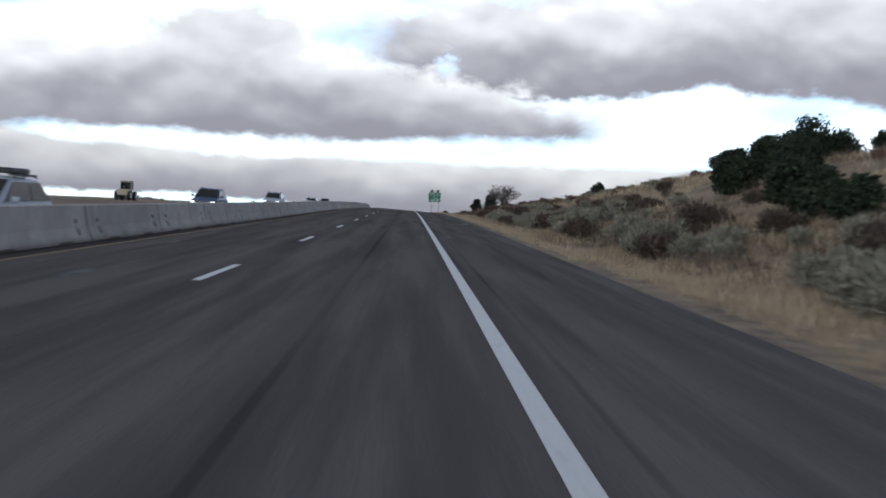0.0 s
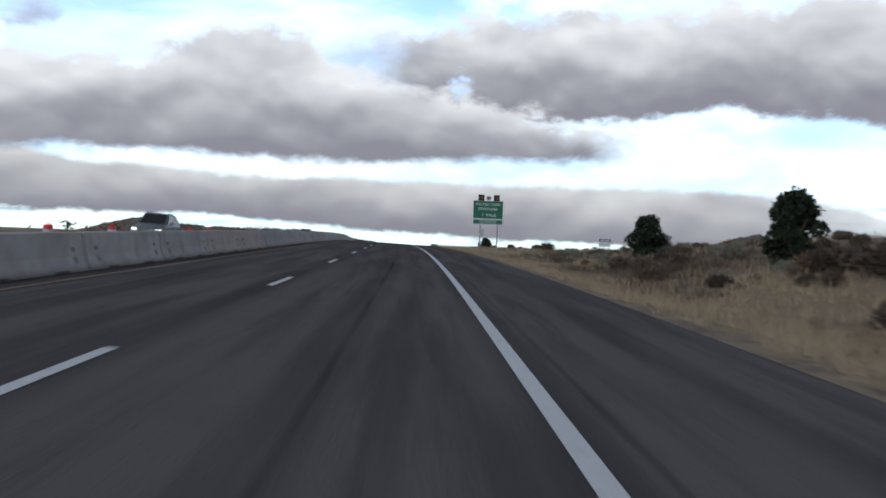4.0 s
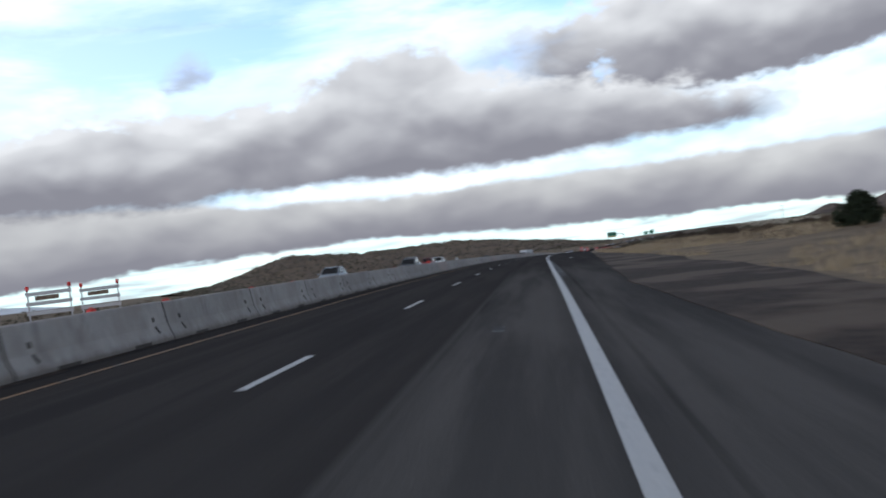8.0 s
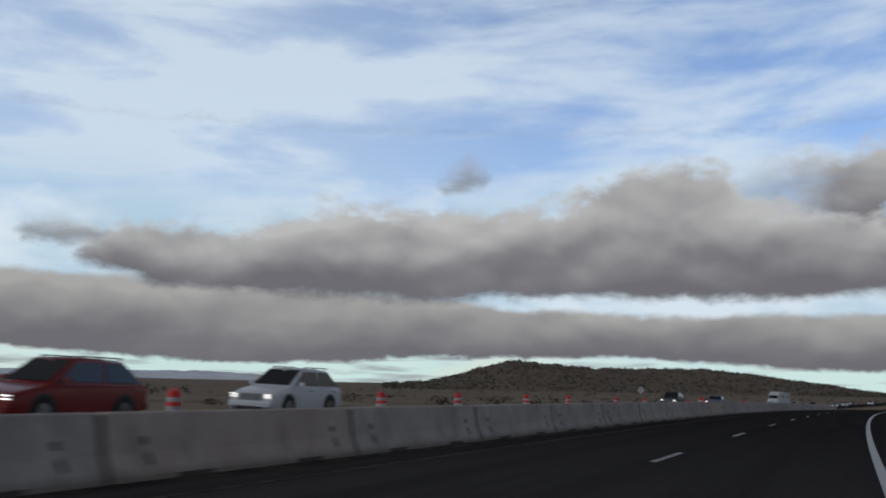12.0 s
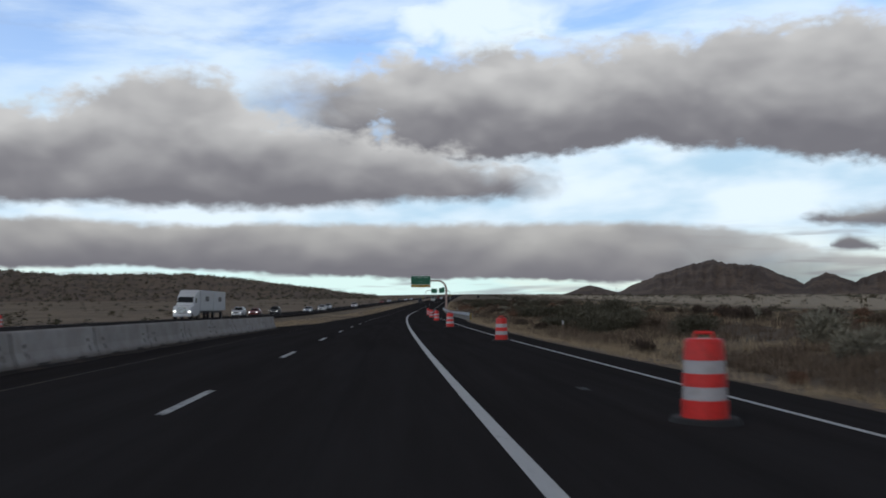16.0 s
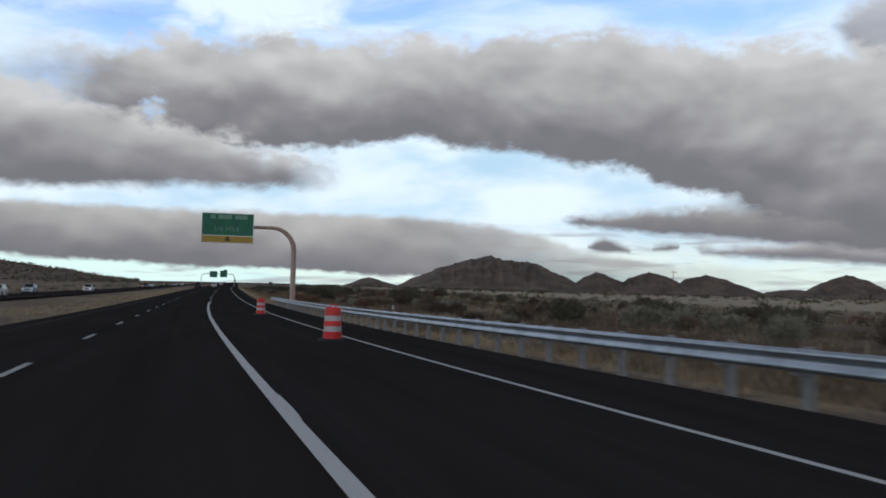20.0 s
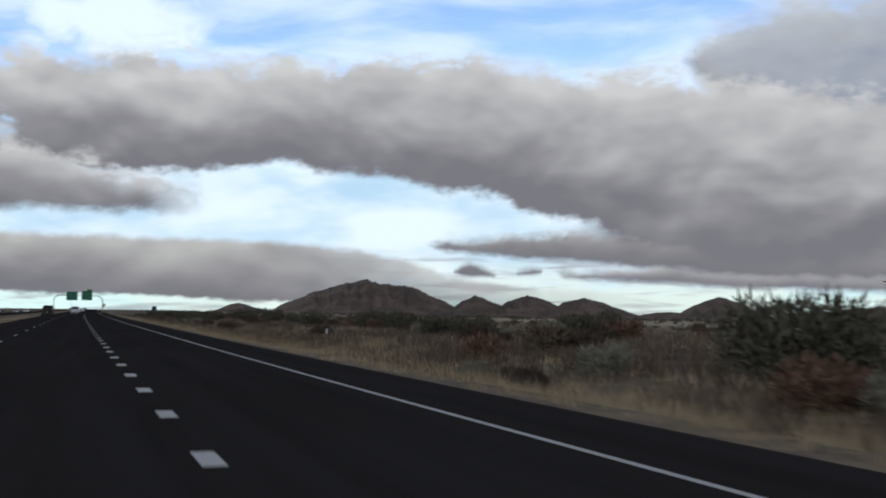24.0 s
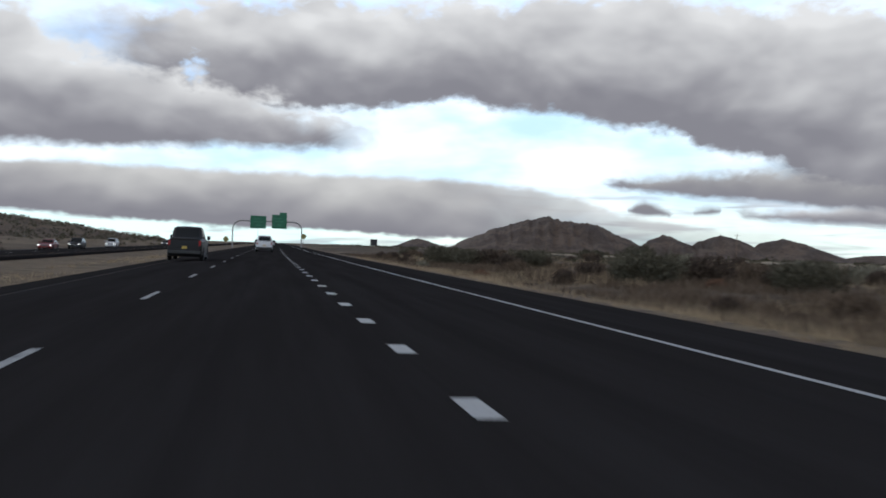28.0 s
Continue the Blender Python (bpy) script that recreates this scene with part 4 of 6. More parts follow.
def make_drums():
    first = traffic_drum(seat(491.4, 2.6), "drums along the exit lane")
    for s, lat in ((525.5, 2.72), (556.4, 3.78), (583.8, 3.0), (614.5, 3.1), (641.5, 3.2), (673.2, 3.25), (706, 3.3)):
        copy_thing(first, seat(s, lat, 0, 40 * math.sin(s)))
    for s, lat in ((375, -14.6), (488, -16.4), (521, -16.9)):
        copy_thing(first, seat(s, lat, -0.02, 40 * math.sin(s)))
    far = traffic_drum(on_land(163, OTHER_MID(163) - 5.9, 0, 0.0), "drums beside the oncoming lanes")
    s = 181.0
    while s < 600:
        copy_thing(far, on_land(s, OTHER_MID(s) - 5.9, 50 * math.sin(s), 0.0))
        s += 14.5 + 5 * math.sin(s * 0.9)


# ---- guard rail ----
def make_guardrail():
    s0, s1 = 620.5, 748.0
    lat_of = track([620, 634, 645, 660, 700, 748], [6.95, 6.95, 6.85, 6.75, 6.7, 6.6])
    root = tagged(new("guard_rail"), "galvanised steel W-beam guard rail on short posts", "guard rail")
    root.matrix_world = seat(s0, lat_of(s0))
    inv = root.matrix_world.inverted()
    prof = [(-0.045, -0.155), (0.0, -0.15), (0.04, -0.115), (0.04, -0.07), (-0.035, -0.025), (-0.035, 0.025), (0.04, 0.07), (0.04, 0.115), (0.0, 0.15), (-0.045, 0.155)]
    beam = 3.81
    n = int((s1 - s0) / beam)
    for i in range(n):
        a, b = s0 + i * beam, s0 + (i + 1) * beam + 0.06
        vs, fs = [], []
        for s in (a, (a + b) / 2, b):
            for x, z in prof:
                vs.append(inv @ at(s, lat_of(s) - x + (0.004 if i % 2 else 0), 0.67 + z))
        w = len(prof)
        base = len(vs)
        vs += [v + Vector((0.006, 0, 0)) for v in vs]
        for j in range(2):
            for k in range(w - 1):
                q = (j * w + k, j * w + k + 1, (j + 1) * w + k + 1, (j + 1) * w + k)
                fs.append(q)
                fs.append(tuple(x + base for x in q[::-1]))
        ob = new("beam", mesh_of("beam", vs, fs, M_STEEL, smooth=True))
        ob.parent = root
    bm = block(bmesh.new(), 0, 0, 0.24, 0.11, 0.16, 1.22, 0.008)
    post_me = bpy.data.meshes.new("post")
    bm.to_mesh(post_me)
    bm.free()
    post_me.materials.append(M_POST)
    bm = block(bmesh.new(), 0, 0, 0, 0.17, 0.14, 0.36, 0.008)
    off_me = bpy.data.meshes.new("offset_block")
    bm.to_mesh(off_me)
    bm.free()
    off_me.materials.append(M_POST)
    for i in range(int((s1 - s0) / 1.905)):
        s = s0 + 0.5 + i * 1.905
        post = new("post", post_me)
        post.parent = root
        post.matrix_basis = inv @ seat(s, lat_of(s) + 0.31, 0.0)
        blk = new("offset_block", off_me)
        blk.parent = post
        blk.matrix_basis = Matrix.Translation((-0.15, 0, 0.64))
    bm = block(bmesh.new(), 0.0, -0.20, 0.67, 0.12, 0.44, 0.34, 0.02)
    end = part("end_terminal", bm, M_STEEL, root, "boxy steel end terminal")
    plate = part("marker_plate", block(bmesh.new(), 0.10, -0.44, 0.50, 0.26, 0.012, 0.74, 0.004), M_SIGNYELLOW, end, "yellow plate with slanting black stripes")
    for k in range(4):
        bm = bmesh.new()
        z = 0.20 + 0.19 * k
        vs = [bm.verts.new((x, y, zz)) for y in (-0.449, -0.447) for x, zz in ((-0.03, z), (0.23, z - 0.13 + 0.2), (0.23, z + 0.16), (-0.03, z + 0.09))]
        for q in ((0, 1, 2, 3), (7, 6, 5, 4), (0, 4, 5, 1), (1, 5, 6, 2), (2, 6, 7, 3), (3, 7, 4, 0)):
            bm.faces.new([vs[i] for i in q])
        ob = part("stripe", bm, M_DARK, end, "black stripe")


# ---- signs ----
def letters(text, size, mat, parent, x, y, z, name="lettering", width=None):
    cu = bpy.data.curves.new(name, "FONT")
    cu.body, cu.size, cu.align_x, cu.align_y, cu.extrude = text, size, "CENTER", "CENTER", 0.004
    cu.space_character = 1.12
    cu.materials.append(mat)
    tmp = new(name, cu)
    dg = bpy.context.evaluated_depsgraph_get()
    me = bpy.data.meshes.new_from_object(tmp.evaluated_get(dg))
    bpy.data.objects.remove(tmp)
    ob = new(name, me)
    ob.parent = parent
    wide = ob.dimensions.x or 1
    k = width / wide if width else 1.0
    ob.matrix_basis = Matrix.Translation((x, y, z)) @ Matrix.Rotation(radians(90), 4, "X") @ Matrix.Diagonal((k, 1, 1, 1))
    return tagged(ob, 'white lettering reading "%s"' % text)


def bars(parent, y, rows, mat, name="text_bar"):
    """Rows of (x, z, width, height): unreadable writing as plain bars."""
    for x, z, w, h in rows:
        part(name, block(bmesh.new(), x, y, z, w, 0.006, h), mat, parent)


def rounded_panel(w, h, t, r=0.08, n=4):
    pts = []
    for cx, cz, a0 in ((w / 2 - r, h / 2 - r, 0), (-w / 2 + r, h / 2 - r, 90), (-w / 2 + r, -h / 2 + r, 180), (w / 2 - r, -h / 2 + r, 270)):
        pts += [(cx + r * math.cos(radians(a0 + 90 * k / n)), cz + r * math.sin(radians(a0 + 90 * k / n))) for k in range(n + 1)]
    m = len(pts)
    vs = [(x, -t / 2, z) for x, z in pts] + [(x, t / 2, z) for x, z in pts]
    fs = [tuple(range(m)), tuple(range(m, 2 * m))[::-1]] + [(k, k + m, (k + 1) % m + m, (k + 1) % m) for k in range(m)]
    return vs, fs


def panel(name, parent, x, y, z, w, h, mat, label="", t=0.01, r=0.08):
    vs, fs = rounded_panel(w, h, t, r)
    ob = new(name, mesh_of(name, [(a + x, b + y, c + z) for a, b, c in vs], fs, mat))
    ob.parent = parent
    return tagged(ob, label)


def make_inspection_sign():
    s, lat, W_, H_ = 218.3, 6.55, 2.80, 2.22
    root = thing("road_sign", on_land(s, lat, -1.0, 0), "green roadside sign announcing a closed inspection station, with flashers on top", "road sign")
    g = land(s, lat)
    z0 = 2.62 - g
    z1 = z0 + H_
    for x in (-0.68, 0.92):
        part("sign_post", block(bmesh.new(), x, 0.08, z0 / 2 + 0.3, 0.10, 0.13, z0 + 0.6, 0.01), M_POST, root, "grey steel post")
    top = panel("main_panel", root, 0, 0, z1 - 0.86, W_, 1.70, M_LETTER, "green panel with white border", 0.02)
    panel("green_field", top, 0, -0.014, z1 - 0.86, W_ - 0.07, 1.63, M_GREEN, "", 0.01, 0.06)
    low = panel("lower_panel", root, 0, 0, z1 - 1.98, W_, 0.46, M_LETTER, "narrow green panel with white border", 0.02)
    panel("green_field", low, 0, -0.014, z1 - 1.98, W_ - 0.07, 0.39, M_GREEN, "", 0.01, 0.06)
    letters("INSPECTION", 0.36, M_LETTER, top, -0.02, -0.022, z1 - 0.36, width=2.22)
    letters("STATION", 0.36, M_LETTER, top, -0.05, -0.022, z1 - 0.80, width=1.70)
    letters("1 MILE", 0.38, M_LETTER, top, 0.08, -0.022, z1 - 1.36, width=1.22)
    letters("CLOSED", 0.34, M_LETTER, low, 0.0, -0.022, z1 - 1.98, width=1.50)
    for x in (-0.66, 0.76):
        lamp = part("flasher", block(bmesh.new(), x, 0, z1 + 0.26, 0.56, 0.10, 0.56, 0.03), M_DARK, root, "black square flasher backplate")
        bm = bmesh.new()
        bmesh.ops.create_cone(bm, cap_ends=True, segments=20, radius1=0.16, radius2=0.15, depth=0.12, matrix=Matrix.Translation((x, -0.08, z1 + 0.26)) @ Matrix.Rotation(radians(90), 4, "X"))
        part("lens", bm, M_LENS, lamp, "unlit amber lens")
        bm = bmesh.new()
        bmesh.ops.create_cone(bm, cap_ends=False, segments=16, radius1=0.185, radius2=0.17, depth=0.24, matrix=Matrix.Translation((x, -0.14, z1 + 0.27)) @ Matrix.Rotation(radians(90), 4, "X"))
        part("visor", bm, M_DARK, lamp)
    part("solar_panel", block(bmesh.new(), 0.02, -0.02, z1 + 0.24, 0.40, 0.03, 0.34, 0, Matrix.Rotation(0.6, 4, "X")), M_BACK, root, "small tilted solar panel")
    part("panel_mount", rod(bmesh.new(), (0.02, 0, z1 - 0.05), (0.02, 0, z1 + 0.22), 0.025), M_POST, root)
    part("control_box", block(bmesh.new(), -0.58, -0.06, z0 - 0.72, 0.46, 0.24, 0.64, 0.02), M_BOX, root, "cream metal control box")
    part("dirt_mound", bumpy(0.55, 0.40, 0.22, 5), M_VERGE, root).location = (-0.68, 0, 0.0)


def bumpy(rx, ry, rz, seed):
    bm = bmesh.new()
    bmesh.ops.create_icosphere(bm, subdivisions=3, radius=1)
    for v in bm.verts:
        k = 1 + 0.35 * noise.noise(v.co * 1.8 + Vector((seed, 0, 0)))
        v.co = Vector((v.co.x * rx * k, v.co.y * ry * k, v.co.z * rz * k))
    return bm


def arch_path(x0, x1, top, r=1.6, n=8):
    pts = [(x0, 0, -0.3), (x0, 0, top - r)]
    sgn = 1 if x1 > x0 else -1
    for k in range(1, n + 1):
        a = radians(90 * k / n)
        pts.append((x0 + sgn * r * (1 - math.cos(a)), 0, top - r + r * math.sin(a)))
    pts.append((x1, 0, top))
    return pts


def make_cantilever_sign():
    s, pole = 728.0, 7.25
    root = thing("overhead_sign", seat(s, pole, 0.0, 0), "green overhead exit sign on a curved tan cantilever pole", "overhead sign")
    vs, fs = tube(arch_path(0, -3.6, 6.95, 1.9, 10), lambda u: 0.24 - 0.10 * u, 14)
    ob = new("curved_pole", mesh_of("curved_pole", vs, fs, M_RUSTPOLE, smooth=True))
    ob.parent = root
    tagged(ob, "tan painted tubular steel pole bent over the lane")
    part("foundation", block(bmesh.new(), 0, 0, 0.1, 0.9, 0.9, 0.8, 0.04), M_CONCRETE, root)
    cx, zc, w, h = -5.65, 6.78, 4.35, 2.55
    board = panel("sign_panel", root, cx, -0.25, zc, w, h, M_LETTER, "green exit sign board with a yellow lower strip", 0.04, 0.12)
    panel("green_field", board, cx, -0.28, zc + 0.30, w - 0.10, h - 0.72, M_GREEN, "", 0.012, 0.10)
    panel("yellow_field", board, cx, -0.28, zc - 0.96, w - 0.10, 0.55, M_SIGNYELLOW, "yellow exit only strip", 0.012, 0.05)
    letters("1/4 MILE", 0.52, M_FADED, board, cx - 0.1, -0.295, zc - 0.10, width=2.0)
    bars(board, -0.29, [(cx - 1.25, zc + 0.95, 0.42, 0.36), (cx - 0.25, zc + 0.95, 1.1, 0.36), (cx + 1.1, zc + 0.95, 1.05, 0.36)], M_FADED)
    bars(board, -0.29, [(cx, zc - 0.92, 0.20, 0.34), (cx, zc - 1.02, 0.42, 0.14)], M_DARK, "arrow_bar")
    for x in (-1.6, 0, 1.6):
        part("bracket", block(bmesh.new(), cx + x, -0.12, zc, 0.10, 0.16, h * 0.96), M_POST, root)
    bm = rod(bmesh.new(), (-3.4, 0, 6.95), (-7.7, 0, 6.95), 0.13, 0.11, 10)
    part("arm", bm, M_RUSTPOLE, root)


def make_gantry():
    s = 1140.0
    root = thing("sign_gantry", seat(s, -2.5, -0.45), "arched sign gantry spanning the carriageway with two green boards", "sign gantry")
    for side in (-1, 1):
        vs, fs = tube(arch_path(side * 8.1, side * 4.6, 6.5, 2.0, 8), 0.16, 8)
        ob = new("curved_post", mesh_of("curved_post", vs, fs, M_POST, smooth=True))
        ob.parent = root
    part("beam", rod(bmesh.new(), (-4.8, 0, 6.5), (4.8, 0, 6.5), 0.16, 0.16, 10), M_POST, root)
    for cx, zc, w, h in ((-2.2, 6.25, 3.7, 3.0), (2.75, 6.5, 3.5, 3.3)):
        b = panel("sign_panel", root, cx, -0.25, zc, w, h, M_GREEN, "green direction board", 0.04, 0.12)
        panel("green_field", b, cx, -0.28, zc, w - 0.12, h - 0.12, M_GREEN, "", 0.012, 0.10)
        bars(b, -0.29, [(cx - 0.3, zc + 0.75, w * 0.5, 0.22), (cx, zc + 0.05, w * 0.62, 0.22), (cx, zc - 0.75, w * 0.3, 0.24)], M_DIMTEXT)
    panel("exit_tab", root, 3.6, -0.25, 8.4, 1.7, 0.6, M_GREEN, "green exit tab", 0.03, 0.06)
    part("hanger", rod(bmesh.new(), (-2.2, 0.1, 0.0), (-2.2, 0.1, 6.4), 0.05, 0.05, 6), M_POST, root)


def diamond_sign(s, lat, front, label, pole_h=2.1, size=1.05):
    root = thing("diamond_sign", on_land(s, lat, 0 if front else 180, 0), label, "road sign")
    part("sign_post", rod(bmesh.new(), (0, 0.05, -0.3), (0, 0.05, pole_h + size), 0.035, 0.035, 6), M_POST, root)
    vs, fs = rounded_panel(size, size, 0.02, 0.06)
    rot = Matrix.Rotation(radians(45), 3, "Y")
    ob = new("diamond_panel", mesh_of("diamond_panel", [rot @ Vector(v) + Vector((0, 0, pole_h + size * 0.7)) for v in vs], fs, M_DIAMOND if front else M_BACK))
    ob.parent = root
    return root


def board_sign(s, lat, w, h, foot, mat, label, turn=0, writing=True):
    root = thing("billboard", on_land(s, lat, turn, 0), label, "billboard")
    for k in range(3):
        x = (k - 1) * w * 0.38
        part("leg", block(bmesh.new(), x, 0.1, foot / 2, 0.14, 0.14, foot + 0.4), M_WOOD, root)
    b = panel("board", root, 0, 0, foot + h / 2, w, h, M_LETTER if writing else mat, "white board with a dark heading" if writing else "plain dark board", 0.06, 0.03)
    panel("heading", b, 0, -0.04, foot + h * 0.80, w * 0.98, h * 0.38, mat, "dark heading strip", 0.012, 0.02)
    if writing:
        bars(b, -0.05, [(-w * 0.22, foot + h * 0.8, w * 0.34, h * 0.14), (w * 0.2, foot + h * 0.8, w * 0.36, h * 0.14)], M_LETTER)
        bars(b, -0.04, [(0, foot + h * 0.35, w * 0.7, h * 0.10)], M_POST)
    return root


def marker_post(s, lat):
    root = thing("delineator", on_land(s, lat, 0, 0), "thin brown roadside marker post with a white top", "marker post")
    part("stake", block(bmesh.new(), 0, 0, 0.5, 0.07, 0.03, 1.3), M_WOOD, root)
    part("reflector", block(bmesh.new(), 0, -0.02, 1.08, 0.085, 0.012, 0.2), M_SHEET, root, "white reflector plate")


def barricade(s, lat, turn):
    root = thing("barricade", on_land(s, lat, turn, 0), "folding construction barricade with white rails and warning lamps", "barricade", "barricades behind the barrier")
    for x in (-1.1, 1.1):
        part("upright", block(bmesh.new(), x, 0, 1.12, 0.06, 0.06, 2.28), M_SHEET, root)
        part("skid", block(bmesh.new(), x, 0, 0.03, 0.08, 1.5, 0.06), M_POST, root)
        lamp = part("warning_lamp", block(bmesh.new(), x, 0, 2.33, 0.20, 0.10, 0.24, 0.04), M_ORANGE, root, "orange warning lamp")
        part("lamp_neck", block(bmesh.new(), x, 0, 2.2, 0.07, 0.07, 0.08), M_DARK, lamp)
    for z in (1.00, 1.50, 2.02):
        part("white_rail", block(bmesh.new(), 0, -0.045, z, 2.42, 0.03, 0.20, 0.005), M_SHEET, root)
    part("brown_board", block(bmesh.new(), -0.1, -0.02, 1.78, 1.25, 0.02, 0.24), M_WOOD, root, "brown board between the rails")
    return root


def cross(s, lat, h):
    root = thing("wooden_cross", on_land(s, lat, 20, 0.05), "weathered wooden cross standing on the bank", "cross")
    part("upright", block(bmesh.new(), 0, 0, h / 2, 0.14, 0.12, h, 0.01), M_WOOD, root)
    part("crosspiece", block(bmesh.new(), 0, -0.02, h * 0.72, h * 0.55, 0.10, 0.13, 0.01), M_WOOD, root)


def utility_pole(s, lat, h):
    root = thing("utility_pole", on_land(s, lat, 0, 0.1), "slender wooden utility pole with a crossarm on the plain", "utility pole", "poles across the plain")
    part("pole", rod(bmesh.new(), (0, 0, 0), (0, 0, h), 0.14, 0.09, 8), M_WOOD, root)
    part("crossarm", block(bmesh.new(), 0, 0, h - 0.5, 2.2, 0.1, 0.12), M_WOOD, root)
    return root


# ---- plants ----
M_SCRUB = material("desert_scrub", (0.105, 0.088, 0.06), 0.95, vary=0.3, scale=0.05, second=(0.07, 0.068, 0.042), second_scale=0.02, spec=0.1)
def leaf_cloud(clumps, per, leaf, rng, squash=0.8, blades=False):
    """Triangles scattered over the skins of overlapping clumps: (x, y, z, radius)."""
    vs, fs = [], []
    for cx, cy, cz, r in clumps:
        for _ in range(per):
            d = Vector((rng.gauss(0, 1), rng.gauss(0, 1), rng.gauss(0, 1))).normalized()
            q = Vector((cx, cy, cz)) + Vector((d.x, d.y, d.z * squash)) * r * (0.55 + 0.5 * rng.random())
            if q.z < 0.02:
                q.z = 0.02 + rng.random() * 0.1
            a = Vector((rng.gauss(0, 1), rng.gauss(0, 1), rng.gauss(0, 1))).normalized()
            b = d.cross(a).normalized() if blades else Vector((rng.gauss(0, 1), rng.gauss(0, 1), rng.gauss(0, 1))).normalized()
            k = len(vs)
            size = leaf * (0.6 + 0.8 * rng.random())
            if blades:
                vs += [q - b * size * 0.20, q + b * size * 0.20, q + (d * 0.6 + a * 0.7 + Vector((0, 0, 0.45))) * size]
            else:
                vs += [q - a * size * 0.5, q + a * size * 0.5, q + b * size * 0.8]
            fs.append((k, k + 1, k + 2))
    return vs, fs


def shrub_parts(seed, w, h, mat, leaf, per, n):
    rng = random.Random(seed)
    clumps = []
    for i in range(n):
        a, r = rng.random() * 6.283, w * 0.5 * math.sqrt(rng.random()) * 0.75
        cr = (0.20 + 0.14 * rng.random()) * w
        clumps.append((r * math.cos(a), r * math.sin(a), max(cr * 0.5, h * (0.25 + 0.5 * rng.random()) * (1 - 0.5 * r / w)), min(cr, h * 0.5)))
    vs, fs = leaf_cloud(clumps, per, leaf, rng, 0.85, True)
    crown = mesh_of("foliage", vs, fs, mat)
    bm = bmesh.new()
    for i in range(7):
        a = rng.random() * 6.283
        rod(bm, (0.05 * math.cos(a), 0.05 * math.sin(a), -0.05), (w * 0.3 * math.cos(a), w * 0.3 * math.sin(a), h * 0.6), 0.022, 0.008, 4)
    stems = bpy.data.meshes.new("stems")
    bm.to_mesh(stems)
    bm.free()
    stems.materials.append(M_TWIG)
    return crown, stems


def shrub(name, label, meshes, m, group):
    root = new(name)
    root.matrix_world = m
    tagged(root, label, "shrub", group)
    for nm, me in zip(("foliage", "stem"), meshes):
        o = new(nm, me)
        o.parent = root
    return root


def juniper(m, w, h, seed, label="dark green rounded juniper on dry grass"):
    rng = random.Random(seed)
    root = new("juniper")
    root.matrix_world = m
    tagged(root, label, "tree")
    part("trunk", rod(bmesh.new(), (0, 0, -0.2), (0.05, 0, h * 0.5), 0.16, 0.08, 7), M_BARK, root)
    for i in range(6):
        a = i * 1.05 + rng.random()
        part("limb", rod(bmesh.new(), (0, 0, h * (0.12 + 0.05 * i)), (w * 0.33 * math.cos(a), w * 0.33 * math.sin(a), h * (0.35 + 0.07 * i)), 0.06, 0.02, 5), M_BARK, root)
    clumps = []
    for i in range(34):
        u = rng.random()
        wide = w * 0.5 * (0.95 * (1 - abs(u - 0.38) ** 1.6 * 1.5)) * (0.85 + 0.3 * rng.random())
        a = rng.random() * 6.283
        r = wide * math.sqrt(rng.random()) * 0.75
        clumps.append((r * math.cos(a), r * math.sin(a), h * (0.10 + 0.82 * u), (0.13 + 0.09 * rng.random()) * w))
    vs, fs = leaf_cloud(clumps, 230, 0.17, rng, 0.9)
    ob = new("crown", mesh_of("crown", vs, fs, M_JUNIPER))
    ob.parent = root
    return root


def bare_tree(m, h, spread, seed):
    rng = random.Random(seed)
    root = new("bare_tree")
    root.matrix_world = m
    tagged(root, "leafless spreading tree with fine grey-brown twigs", "tree")
    trunk, limbs, twigs = bmesh.new(), bmesh.new(), ([], [])

    def grow(p, d, ln, r, level):
        q = p + d * ln
        if level < 3:
            rod(trunk if level == 0 else limbs, p, q, r, r * 0.65, 6 if level < 2 else 4)
        else:
            side = d.cross(Vector((rng.gauss(0, 1), rng.gauss(0, 1), rng.gauss(0, 1)))).normalized() * r
            k = len(twigs[0])
            twigs[0].extend([p - side, p + side, q])
            twigs[1].append((k, k + 1, k + 2))
        if level >= 6:
            return
        for _ in range(3 if level else 5):
            t = 0.45 + 0.55 * rng.random()
            out = Vector((rng.gauss(0, 1), rng.gauss(0, 1), 0)).normalized()
            nd = (d * 0.75 + out * (0.75 if level else spread) + Vector((0, 0, 0.18 if level < 4 else -0.02))).normalized()
            grow(p + d * ln * t, nd, ln * (0.62 + 0.2 * rng.random()), max(r * 0.6, 0.022), level + 1)

    grow(Vector((0, 0, -0.2)), Vector((0.05, 0, 1)).normalized(), h * 0.30, 0.16, 0)
    grow(Vector((0.5, 0.2, -0.2)), Vector((0.3, 0.1, 1)).normalized(), h * 0.28, 0.13, 0)
    part("trunk", trunk, M_BARK, root)
    part("limb", limbs, M_TWIG, root)
    ob = new("twig", mesh_of("twig", twigs[0], twigs[1], M_TWIG))
    ob.parent = root


